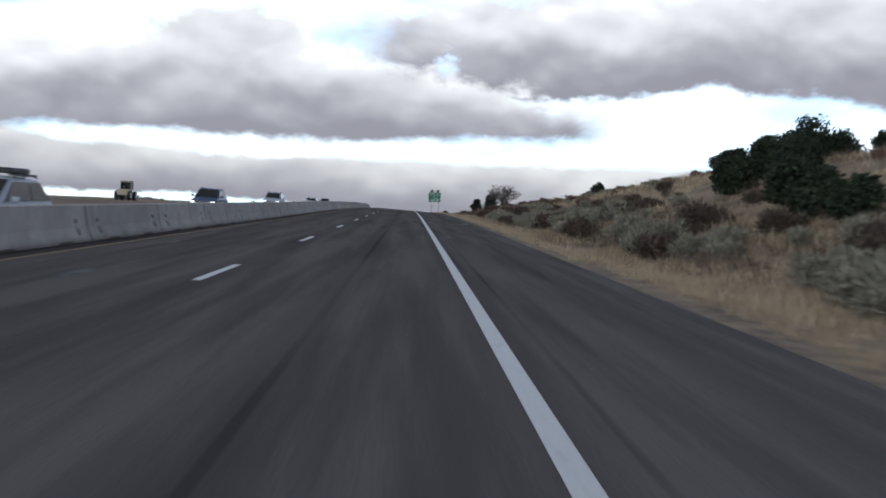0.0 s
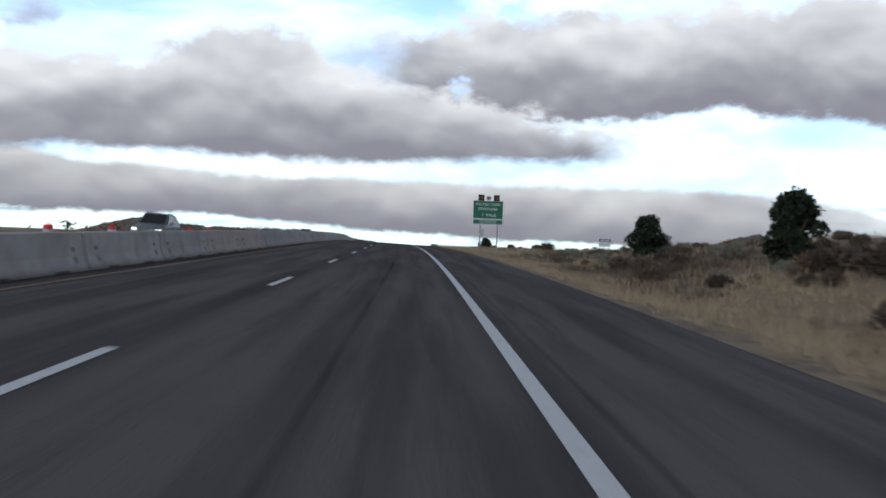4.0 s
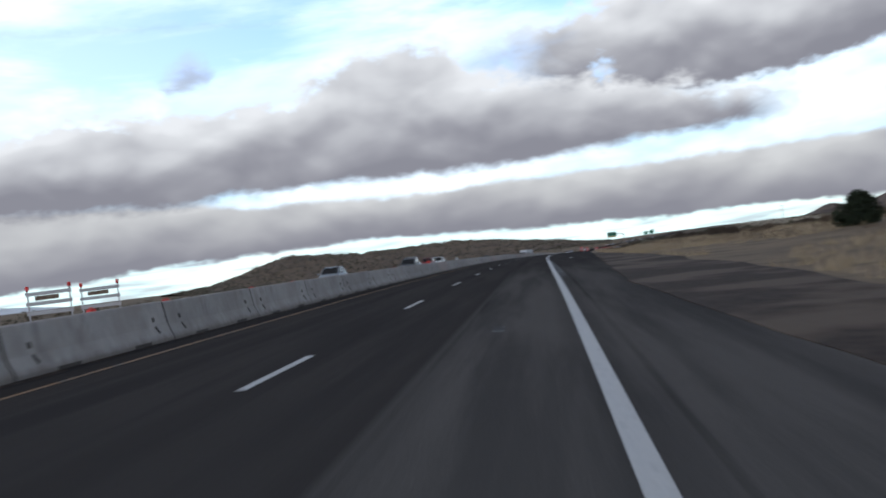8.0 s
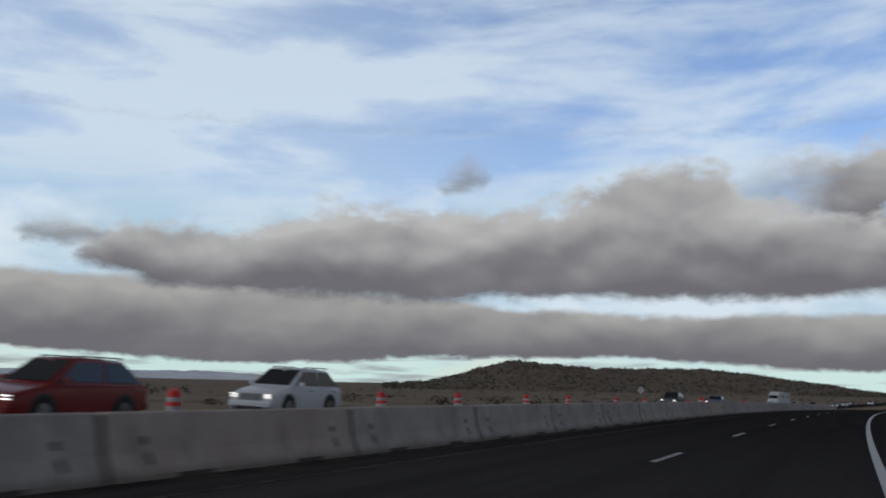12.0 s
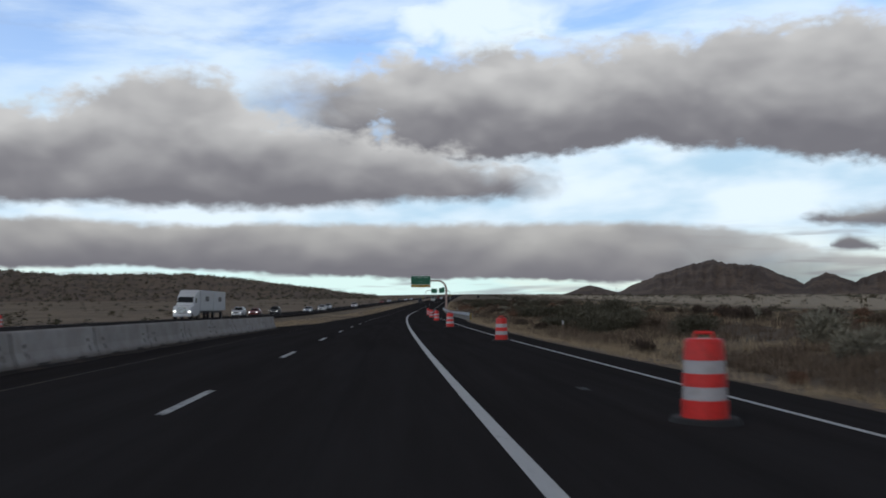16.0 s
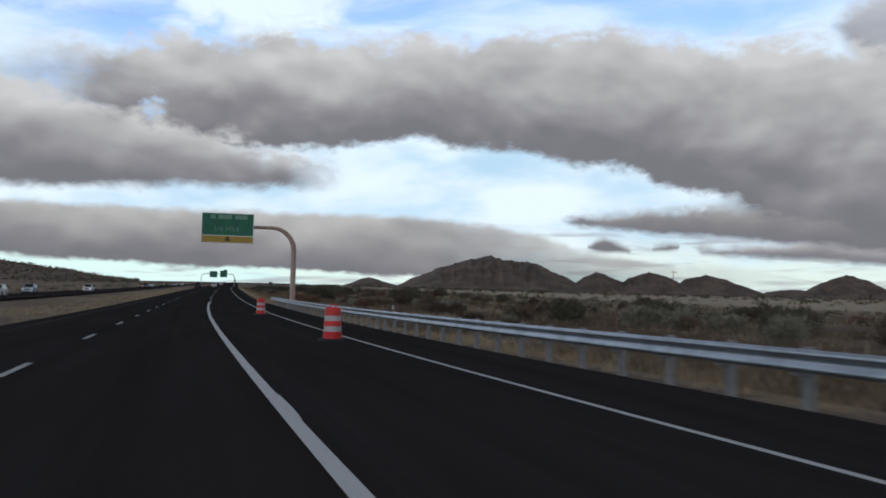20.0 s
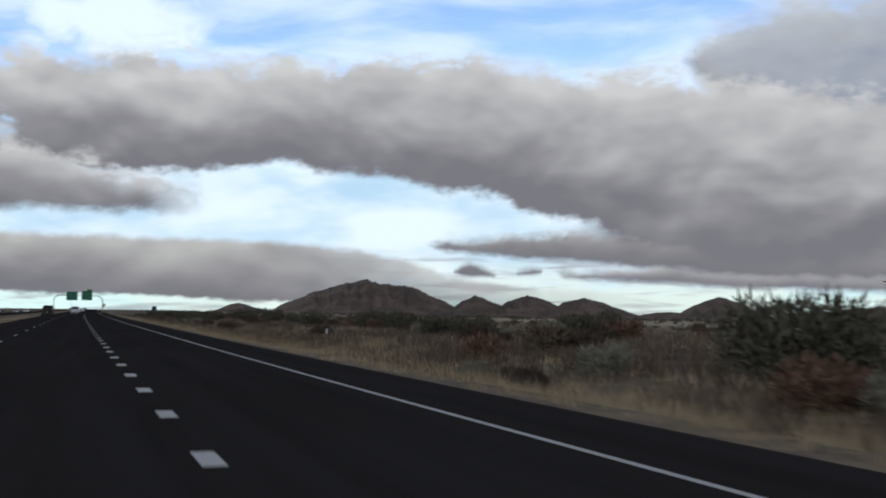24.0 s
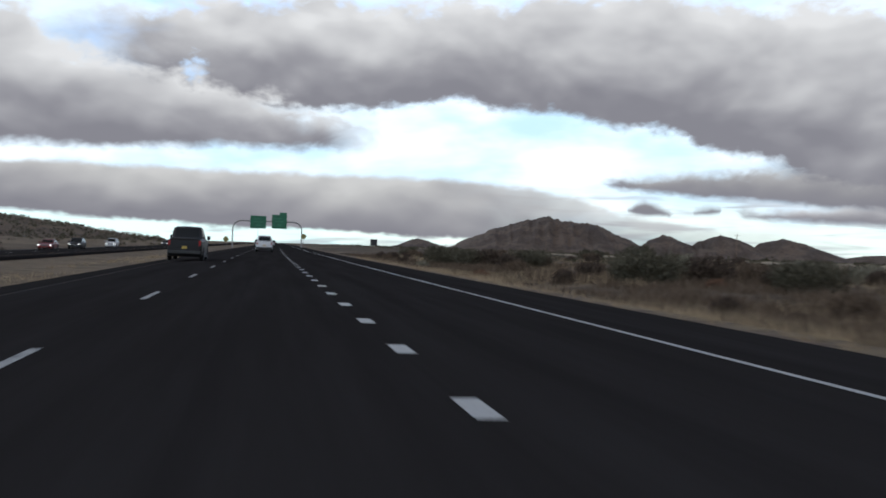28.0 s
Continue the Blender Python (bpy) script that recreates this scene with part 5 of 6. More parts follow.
def blades(name, mat, tufts, high, radius, count, width, rng, lean=0.5):
    """One mesh of many thin blades: each tuft is (x, y, z, size)."""
    t = np.repeat(np.asarray(tufts), count, axis=0)
    n = len(t)
    a, r = rng.uniform(0, 6.2832, n), radius * np.sqrt(rng.random(n)) * t[:, 3]
    ux, uy = np.cos(a), np.sin(a)
    h = high * t[:, 3] * (0.40 + 0.75 * rng.random(n)) * (1.1 - 0.5 * r / (radius * t[:, 3]))
    out = lean * h * rng.random(n) + 0.02
    turn = rng.uniform(0, 6.2832, n)
    w = width * (0.6 + 0.8 * rng.random(n))
    vx, vy = np.cos(turn) * w, np.sin(turn) * w
    x, y, z = t[:, 0] + ux * r, t[:, 1] + uy * r, t[:, 2]
    v = np.empty((n, 3, 3), dtype=np.float32)
    v[:, 0] = np.stack((x - vx, y - vy, z), 1)
    v[:, 1] = np.stack((x + vx, y + vy, z), 1)
    v[:, 2] = np.stack((x + ux * out + rng.normal(0, 0.12, n) * h, y + uy * out + rng.normal(0, 0.12, n) * h, z + h), 1)
    me = bpy.data.meshes.new(name)
    me.vertices.add(3 * n)
    me.vertices.foreach_set("co", v.ravel())
    me.loops.add(3 * n)
    me.loops.foreach_set("vertex_index", np.arange(3 * n, dtype=np.int32))
    me.polygons.add(n)
    me.polygons.foreach_set("loop_start", np.arange(0, 3 * n, 3, dtype=np.int32))
    me.update(calc_edges=True)
    me.materials.append(mat)
    return me


def make_grass():
    """Dry grass and low brown brush beside the road, each one object of many blades."""
    rng = np.random.default_rng(3)

    def sow(count, s0, s1, d0, d1, left=False, power=1.6, gap=-0.12, seed=9.0, size=1.0):
        out = []
        ss = rng.uniform(s0, s1, count)
        dd = d0 + (d1 - d0) * rng.random(count) ** power
        for s, d in zip(ss, dd):
            if noise.noise(Vector((s * 0.06, d * 0.12, seed))) < gap and d > 1.5:
                continue
            if not left and 246 < s < 352 and d < 0.5 + 1.6 * math.sin(math.pi * (s - 246) / 106) ** 0.6:
                continue
            lat = PAVE_RIGHT(s) + d if not left else PAVE_LEFT(s) - d
            p = at(s, lat, land(s, lat) - 0.02)
            near = 0.55 + 0.45 * min(1.0, max(0.0, (d - 0.6) / 1.6))
            out.append((p.x, p.y, p.z, size * near * (0.65 + 0.7 * rng.random())))
        return out

    near = sow(7500, -5, 240, 0.7, 9) + sow(3500, 225, 430, 0.8, 12) + sow(9000, 425, 1010, 0.6, 9, power=1.3) + sow(8500, 425, 990, 0.5, 4.5, power=1.0, gap=-0.2) + sow(3000, -5, 230, 0.5, 4.5, power=1.0, gap=-0.3) + sow(3600, 585, 1100, 0.6, 9, True, 1.0)
    ob = new("dry_grass", blades("dry_grass", M_STRAW, near, 0.42, 0.24, 16, 0.011, rng))
    tagged(ob, "tufts of dry straw-coloured roadside grass", "grass", kind="stuff")
    far = sow(11000, -5, 240, 7, 46, power=1.2, size=1.3) + sow(5000, 225, 430, 9, 60, power=1.2, size=1.3) + sow(11000, 425, 1060, 7, 70, power=1.25, size=1.3)
    ob = new("dry_grass", blades("dry_grass", M_STRAW, far, 0.40, 0.36, 12, 0.022, rng))
    tagged(ob, "dry straw-coloured bunch grass over the open ground", "grass", kind="stuff")
    low = sow(6000, -5, 225, 4.5, 40, power=1.1, gap=-0.05, seed=2.0) + sow(10500, 440, 1060, 2.8, 60, power=1.35, gap=-0.05, seed=2.0) + sow(500, 225, 430, 9, 50, gap=0.0, seed=2.0) + sow(9000, 440, 1000, 1.4, 12, power=1.0, gap=-0.05, seed=5.0, size=0.85) + sow(7000, 440, 1000, 3.5, 30, power=1.0, gap=-0.2, seed=7.0) + sow(1500, -5, 220, 2.2, 10, power=1.0, gap=0.0, seed=5.0, size=0.8)
    ob = new("low_brush", blades("low_brush", M_BRUSH, low, 0.58, 0.46, 30, 0.017, rng, 0.8))
    tagged(ob, "low brown dried brush between the grass", "brush", kind="stuff")


def make_shrubs():
    rng = random.Random(21)
    sage = [shrub_parts(i, 1.7, 0.95, M_SAGE, 0.135, 200, 15) for i in (31, 32, 33)]
    brush = [shrub_parts(i, 1.6, 0.95, M_BRUSH, 0.15, 170, 14) for i in (41, 42, 43)]
    green = [shrub_parts(i, 2.8, 1.6, M_CREOSOTE, 0.17, 300, 22) for i in (51, 52, 53)]
    dark = [shrub_parts(i, 1.7, 1.0, M_DARKBRUSH, 0.15, 190, 15) for i in (44, 45)]
    russet = [shrub_parts(i, 1.7, 0.9, M_RUSSET, 0.14, 190, 15) for i in (46, 47)]
    # dark and russet: brush of no known species in two more colours
    kinds = {
        "sage": ("sagebrush", "grey-green rounded sagebrush", sage), "brush": ("brush", "brown leafless brush", brush), "dark": ("dark_shrub", "dark brown dense leafless brush", dark),
        "russet": ("russet_shrub", "rust-brown dried brush", russet), "green": ("creosote_bush", "dark olive green creosote bush", green)}

    def plant(kind, s, d, big, tall, where, group):
        name, words, meshes = kinds[kind]
        shrub(name, words + " " + where, rng.choice(meshes), on_land(s, PAVE_RIGHT(s) + d, rng.random() * 360) @ Matrix.Diagonal((big, big, big * tall, 1)), group)

    # sagebrush and dead brush on the cut bank: a close belt along its foot, thinner up the slope
    for i in range(100):
        s = rng.uniform(16, 118)
        kind = "sage" if rng.random() < 0.74 else "dark"
        plant(kind, s, 4.4 + 4.0 * rng.random(), 0.50 + 0.65 * rng.random() ** 1.3, 0.75 + 0.4 * rng.random(), "at the foot of the dry bank", "sagebrush on the bank")
    for i in range(300):
        s = rng.uniform(8, 215)
        d = 7.2 + 21 * rng.random() ** 1.2 if s < 92 else 5.6 + 14 * rng.random() ** 1.3
        k = rng.random()
        kind = "sage" if k < 0.22 else "dark" if k < 0.50 else "russet" if k < 0.62 else "brush"
        plant(kind, s, d, 0.34 + 0.48 * rng.random() ** 1.5, 0.8 + 0.4 * rng.random(), "on a dry grassy bank", "brush on the bank")
    # scrub beyond the crest, along the exit lane
    for i in range(40):
        plant("dark" if i % 2 else "brush", rng.uniform(225, 430), 14 + 40 * rng.random(), 0.6 + 0.7 * rng.random(), 1.0, "in the dry grass", "scrub in the grass")
    for i in range(430):
        s = rng.uniform(452, 1060)
        d = 3.4 + 44 * rng.random() ** 1.25
        k = rng.random()
        big = (0.6 + 0.8 * rng.random() ** 1.4) * (0.45 + 0.55 * ease(d, 3, 11))
        kind = "green" if k < 0.11 and d > 7 else "dark" if k < 0.52 else "sage" if k < 0.66 else "russet" if k < 0.80 else "brush"
        plant(kind, s, d, big, 0.8 + 0.4 * rng.random(), "on the plain", "bushes on the plain")
    # larger bushes that stand out, some in groups of two or three
    for s, lat, w in ((634, 16, 1.5), (634, 20, 1.5), (583, 13.6, 1.3), (581, 15.4, 1.2), (579, 13.4, 1.1), (594, 12.4, 0.9), (661, 29, 1.5), (625, 21.4, 1.3), (863, 26, 1.4), (860, 27.5, 1.5), (841, 24.8, 1.3), (837, 25.6, 1.2), (875, 23, 1.2),
                      (951, 17, 1.3), (993, 15, 1.3), (989, 16.5, 1.2), (982, 19.4, 1.3), (945, 22, 1.2), (917.5, 15.3, 1.1), (914, 15.8, 1.0), (911, 15.3, 1.0), (571, 17, 1.1), (613, 17, 1.2)):
        shrub("creosote_bush", "large dark olive green bush beyond the verge", green[int(s) % 3], on_land(s, lat, s * 7) @ Matrix.Diagonal((w * 0.9, w * 0.9, w * 0.74, 1)), "bushes on the plain")
    for s, lat in ((777, 12.4), (779.5, 13.2), (781, 11.8), (783.5, 12.8), (786, 13.6), (775, 14.0), (789, 12.6)):
        shrub("russet_shrub", "large rust-brown dried brush beyond the verge", russet[int(s) % 2], on_land(s, lat, s * 7) @ Matrix.Diagonal((1.2, 1.2, 1.15, 1)), "bushes on the plain")
    # thicket at the foot of the bare tree
    for s, lat in ((146, 12.2), (149, 12.8), (152, 12.4), (155, 13), (143, 13), (158, 13.6), (148, 14.5), (161, 13.2), (154, 15)):
        shrub("dark_shrub", "dark dense thicket below the bare tree", dark[int(s) % 2], on_land(s, lat, s * 5) @ Matrix.Diagonal((1.3, 1.3, 0.95, 1)), "thicket")


def make_far_scrub():
    """Bushes too far off to tell apart: on the plain, in the median beyond the oncoming road and on the hills."""
    rng = random.Random(77)
    vs, fs = [], []

    def dab(p, w, h, n):
        for _ in range(n):
            a, r = rng.random() * 6.283, w * 0.5 * math.sqrt(rng.random())
            q = Vector((p.x + r * math.cos(a), p.y + r * math.sin(a), p.z + h * rng.random() * (1 - 0.6 * (2 * r / w) ** 2)))
            d1 = Vector((rng.gauss(0, 1), rng.gauss(0, 1), rng.gauss(0, 0.7))) * w * 0.085
            d2 = Vector((rng.gauss(0, 1), rng.gauss(0, 1), rng.gauss(0, 0.7))) * w * 0.085
            k = len(vs)
            vs.extend([q - d1, q + d1, q + d2])
            fs.append((k, k + 1, k + 2))

    for _ in range(1500):
        s, d = rng.uniform(300, 1900), 45 + 500 * rng.random() ** 1.7
        dab(at(s, d, land(s, d)), 1.2 + 1.8 * rng.random(), 0.7 + 0.9 * rng.random(), 34)
    for _ in range(900):
        s, lat = rng.uniform(200, 1800), -(32 + 420 * rng.random() ** 1.5)
        dab(at(s, lat, land(s, lat)), 1.0 + 1.8 * rng.random(), 0.6 + 0.8 * rng.random(), 34)
    for _ in range(800):
        s, lat = rng.uniform(900, 3900), 160 + 1700 * rng.random() ** 1.3
        dab(at(s, lat, land(s, lat)), 3 + 6 * rng.random(), 1.6 + 2.2 * rng.random(), 30)
    for _ in range(1500):
        s, d = rng.uniform(425, 1100), 24 + 60 * rng.random() ** 1.2
        lat = PAVE_RIGHT(s) + d
        dab(at(s, lat, land(s, lat)), 0.7 + 1.0 * rng.random(), 0.3 + 0.5 * rng.random(), 26)
    ob = new("far_scrub", mesh_of("far_scrub", vs, fs, M_SCRUB))
    tagged(ob, "dark desert scrub scattered over the distant plain", "scrub", kind="stuff")
    # bushes on the hill
    hill = bpy.data.objects["hill"]
    hv = [hill.data.vertices[i].co for i in range(len(hill.data.vertices))]
    vs2, fs2 = [], []
    vs, fs = vs2, fs2
    w = 28
    rows = len(hv) // w
    for _ in range(2100):
        i, k = rng.randrange(rows - 1), rng.randrange(1, 22)
        a, b = rng.random(), rng.random()
        p = hv[i * w + k] * (1 - a) * (1 - b) + hv[(i + 1) * w + k] * a * (1 - b) + hv[i * w + k + 1] * (1 - a) * b + hv[(i + 1) * w + k + 1] * a * b
        for _ in range(9):
            q = p + Vector((rng.gauss(0, 0.9), rng.gauss(0, 0.9), 0.3 + abs(rng.gauss(0, 0.7))))
            d1 = Vector((rng.gauss(0, 1), rng.gauss(0, 1), rng.gauss(0, 0.8))) * 0.6
            d2 = Vector((rng.gauss(0, 1), rng.gauss(0, 1), rng.gauss(0, 0.8))) * 0.6
            n = len(vs2)
            vs2.extend([q - d1, q + d1, q + d2])
            fs2.append((n, n + 1, n + 2))
    ob = new("hill_scrub", mesh_of("hill_scrub", vs2, fs2, M_CREOSOTE))
    tagged(ob, "dark bushes dotted over the brown hill", "scrub", kind="stuff")


# ---- vehicles (front towards -y) ----
def loft(sections, cap=True):
    """sections: (y, [(x, z), ...] half outline from the bottom middle to the top middle)."""
    vs, fs = [], []
    n = None
    for y, half in sections:
        ring = [(x, y, z) for x, z in half] + [(-x, y, z) for x, z in half[::-1]]
        n = len(ring)
        vs += ring
    for i in range(len(sections) - 1):
        for k in range(n):
            fs.append((i * n + k, (i + 1) * n + k, (i + 1) * n + (k + 1) % n, i * n + (k + 1) % n))
    if cap:
        fs.append(tuple(range(n)))
        fs.append(tuple(range((len(sections) - 1) * n, len(sections) * n))[::-1])
    return vs, fs


def hull(y, w, z0, z1, round_=0.10):
    return (y, [(w * 0.5 - 0.10, z0), (w * 0.5 - 0.02, z0 + 0.10), (w * 0.5, z0 + (z1 - z0) * 0.5), (w * 0.5 - 0.02, z1 - round_), (w * 0.5 - round_ - 0.03, z1), (0.02, z1 + 0.015)])


def cabin_ring(y, wb, wt, z0, z1):
    return (y, [(wb * 0.5, z0), (wb * 0.5 - 0.01, z0 + 0.04), (wt * 0.5, z1 - 0.06), (wt * 0.5 - 0.10, z1), (0.02, z1 + 0.02)])


def wheel(parent, x, y, r, w=0.22):
    bm = bmesh.new()
    bmesh.ops.create_cone(bm, cap_ends=True, segments=20, radius1=r, radius2=r, depth=w, matrix=Matrix.Translation((x, y, r)) @ Matrix.Rotation(radians(90), 4, "Y"))
    tyre = part("wheel", bm, M_RUBBER, parent, "black tyre")
    bm = bmesh.new()
    sgn = 1 if x > 0 else -1
    bmesh.ops.create_cone(bm, cap_ends=True, segments=14, radius1=r * 0.62, radius2=r * 0.62, depth=0.04, matrix=Matrix.Translation((x + sgn * w * 0.47, y, r)) @ Matrix.Rotation(radians(90), 4, "Y"))
    for k in range(5):
        a = 2 * math.pi * k / 5
        block(bm, x + sgn * w * 0.5, y + r * 0.3 * math.cos(a), r + r * 0.3 * math.sin(a), 0.03, r * 0.5, 0.05, 0, Matrix.Rotation(a, 4, "X"))
    part("rim", bm, M_CHROME, tyre)


def quad_part(name, pts, mat, parent, label="", thick=0.012):
    a, b, c, d = (Vector(p) for p in pts)
    n = (b - a).cross(d - a).normalized() * thick
    vs = [a, b, c, d, a + n, b + n, c + n, d + n]
    fs = [(3, 2, 1, 0), (4, 5, 6, 7), (0, 1, 5, 4), (1, 2, 6, 5), (2, 3, 7, 6), (3, 0, 4, 7)]
    ob = new(name, mesh_of(name, vs, fs, mat))
    ob.parent = parent
    return tagged(ob, label)


def vehicle(kind, m, body_paint, label, lit=True, group="traffic on the motorway", rack=False, name=None):
    """A car, estate, or pick-up built from lofted panels with glass, wheels, lamps and mirrors."""
    spec = {
        "suv": dict(L=4.75, W=1.90, H=1.72, belt=1.06, hood=1.03, nose=0.80, wr=0.37, cab=(-1.20, 2.26), roof=(-0.28, 1.50), wheels=(-1.42, 1.40)),
        "sedan": dict(L=4.80, W=1.83, H=1.45, belt=0.93, hood=0.92, nose=0.70, wr=0.33, cab=(-0.98, 1.85), roof=(-0.15, 0.95), wheels=(-1.42, 1.38)),
        "pickup": dict(L=5.85, W=2.02, H=2.02, belt=1.27, hood=1.30, nose=1.15, wr=0.42, cab=(-1.42, 1.28), roof=(-0.58, 1.02), wheels=(-1.85, 1.80)),
    }[kind]
    L, W_, H_ = spec["L"], spec["W"], spec["H"]
    belt, hood = spec["belt"], spec["hood"]
    root = thing(name or {"suv": "suv", "sedan": "car", "pickup": "pickup_truck"}[kind], m, label, "truck" if kind == "pickup" else "car", group)
    c0, c1 = spec["cab"]
    f, r = -L / 2, L / 2
    tail = belt if kind != "sedan" else belt + 0.03
    secs = [hull(f, W_ * 0.84, 0.36, spec["nose"] - 0.04), hull(f + 0.12, W_ * 0.95, 0.24, spec["nose"] + 0.02), hull(f + 0.55, W_, 0.22, hood - 0.10), hull(c0 + 0.05, W_, 0.22, hood + 0.02),
            hull(0.3, W_, 0.22, belt + 0.02), hull(r - 0.5, W_, 0.24, tail), hull(r - 0.10, W_ * 0.96, 0.30, tail - 0.02), hull(r, W_ * 0.88, 0.38, tail - 0.10)]
    vs, fs = loft(secs)
    body = facet(new("body", mesh_of("body", vs, fs, body_paint, smooth=False)))
    body.parent = root
    r0, r1 = spec["roof"]
    wt = W_ * 0.76
    cab = [cabin_ring(c0, W_ * 0.90, W_ * 0.86, belt - 0.06, belt), cabin_ring(r0, W_ * 0.92, wt, belt - 0.06, H_ - 0.03), cabin_ring(r0 + 0.35, W_ * 0.92, wt, belt - 0.06, H_ - 0.004), cabin_ring((r0 + r1) / 2, W_ * 0.92, wt, belt - 0.06, H_), cabin_ring(r1, W_ * 0.92, wt, belt - 0.06, H_ - 0.05), cabin_ring(c1, W_ * 0.88, W_ * 0.84, belt - 0.06, belt + 0.02)]
    vs, fs = loft(cab)
    ob = facet(new("cabin", mesh_of("cabin", vs, fs, body_paint)))
    ob.parent = root
    e = 0.012
    quad_part("windscreen", [(-W_ * 0.38, c0 + 0.06 - e, belt + 0.06), (W_ * 0.38, c0 + 0.06 - e, belt + 0.06), (wt * 0.44, r0 - 0.05 - e, H_ - 0.08), (-wt * 0.44, r0 - 0.05 - e, H_ - 0.08)], M_GLASS, root, "dark tinted windscreen", 0.02)
    quad_part("rear_window", [(W_ * 0.36, c1 - 0.05 + e, belt + 0.09), (-W_ * 0.36, c1 - 0.05 + e, belt + 0.09), (-wt * 0.42, r1 + 0.05 + e, H_ - 0.13), (wt * 0.42, r1 + 0.05 + e, H_ - 0.13)], M_GLASS, root, "dark rear window", 0.02)
    mid = (r0 + r1) / 2 + 0.1
    for sx in (-1, 1):
        for a, b, ta, tb in ((c0 + 0.30, mid - 0.05, r0 + 0.02, mid - 0.06), (mid + 0.05, c1 - 0.22, mid + 0.04, r1 - 0.02)):
            p = [(sx * (W_ * 0.457), a, belt + 0.05), (sx * (W_ * 0.457), b, belt + 0.05), (sx * (wt * 0.5 + 0.012), tb, H_ - 0.12), (sx * (wt * 0.5 + 0.012), ta, H_ - 0.12)]
            quad_part("side_window", p if sx > 0 else [p[1], p[0], p[3], p[2]], M_GLASS, root, "dark side window", 0.01)
        part("mirror", block(bmesh.new(), sx * (W_ / 2 + 0.10), c0 + 0.38, belt + 0.10, 0.20, 0.10, 0.15 if kind != "pickup" else 0.24, 0.02), M_DARK if kind == "pickup" else body_paint, root)
        lamp_mat, lamp_label = (M_HEAD, "lit headlamp") if lit else (M_SHEET, "headlamp")
        if kind == "pickup":
            lamp = part("headlamp", block(bmesh.new(), sx * W_ * 0.375, f + 0.05, 0.95, W_ * 0.13, 0.10, 0.26, 0.02), M_GRILLE, root, "headlamp with a bright angular surround")
            for z in (1.065, 0.835):
                part("light_bar", block(bmesh.new(), sx * W_ * 0.375, f - 0.005, z, W_ * 0.13, 0.03, 0.028, 0.006), lamp_mat, lamp, lamp_label)
            part("light_bar", block(bmesh.new(), sx * W_ * 0.43, f - 0.005, 0.95, 0.03, 0.03, 0.26, 0.006), lamp_mat, lamp, lamp_label)
        elif kind == "suv":
            lamp = part("headlamp", block(bmesh.new(), sx * W_ * 0.36, f + 0.055, spec["nose"] - 0.08, W_ * 0.19, 0.10, 0.15, 0.02), M_GRILLE, root, "slim headlamp")
            for z in (-0.035, -0.115):
                part("light_bar", block(bmesh.new(), sx * W_ * 0.365, f + 0.0, spec["nose"] + z, W_ * 0.17, 0.03, 0.028, 0.006), lamp_mat, lamp, lamp_label)
        else:
            part("headlamp", block(bmesh.new(), sx * W_ * 0.37, f + 0.055, spec["nose"] - 0.06, W_ * 0.18, 0.10, 0.13, 0.02), lamp_mat, root, lamp_label)
        for hy in ((c0 + mid) / 2 + 0.30, (mid + c1) / 2 + 0.1):
            part("door_handle", block(bmesh.new(), sx * (W_ / 2 + 0.012), hy, belt - 0.13, 0.03, 0.17, 0.035, 0.006), M_DARK, root)
        part("side_sill", block(bmesh.new(), sx * (W_ / 2 - 0.03), 0, 0.27, 0.08, spec["wheels"][1] - spec["wheels"][0] - 0.9, 0.12, 0.02), M_DARK, root, "dark plastic sill")
        part("tail_lamp", block(bmesh.new(), sx * W_ * 0.42, r - 0.035, tail - 0.24, 0.13, 0.08, 0.30, 0.015), M_TAIL, root, "red tail lamp")
        for wy in spec["wheels"]:
            arch = bmesh.new()
            bmesh.ops.create_cone(arch, cap_ends=True, segments=18, radius1=spec["wr"] * 1.2, radius2=spec["wr"] * 1.2, depth=0.04, matrix=Matrix.Translation((sx * (W_ / 2 - 0.018), wy, spec["wr"] + 0.02)) @ Matrix.Rotation(radians(90), 4, "Y"))
            part("wheel_arch", arch, M_DARK, root, "dark wheel arch")
            wheel(root, sx * (W_ / 2 - 0.09), wy, spec["wr"])
    gh = 0.22 if kind != "pickup" else 0.54
    gw = W_ * (0.50 if kind != "pickup" else 0.62)
    gz = spec["nose"] - (0.12 if kind != "pickup" else 0.17)
    grille = part("grille", block(bmesh.new(), 0, f + 0.02, gz, gw, 0.06, gh, 0.01), M_GRILLE, root, "dark radiator grille")
    for k in range(3):
        part("grille_bar", block(bmesh.new(), 0, f - 0.014, gz + gh * (k - 1) * 0.3, gw * 0.94, 0.014, 0.02), M_DARK if kind == "pickup" else M_CHROME, grille)
    part("lower_intake", block(bmesh.new(), 0, f + 0.0, 0.33, W_ * 0.56, 0.19, 0.10, 0.02), M_GRILLE, root, "dark lower air intake")
    if kind == "suv":
        for sx in (-1, 1):
            rail = bmesh.new()
            block(rail, sx * wt * 0.46, (r0 + r1) / 2 + 0.1, H_ + 0.035, 0.035, (r1 - r0) * 0.86, 0.03, 0.01)
            for y in (r0 + 0.25, (r0 + r1) / 2, r1 - 0.1):
                block(rail, sx * wt * 0.46, y, H_ + 0.005, 0.03, 0.08, 0.05)
            part("roof_rail", rail, M_DARK, root, "thin dark roof rail")
    part("front_bumper", block(bmesh.new(), 0, f + 0.0, 0.43, W_ * 0.90, 0.16, 0.20, 0.04), body_paint if kind != "pickup" else M_CHROME, root)
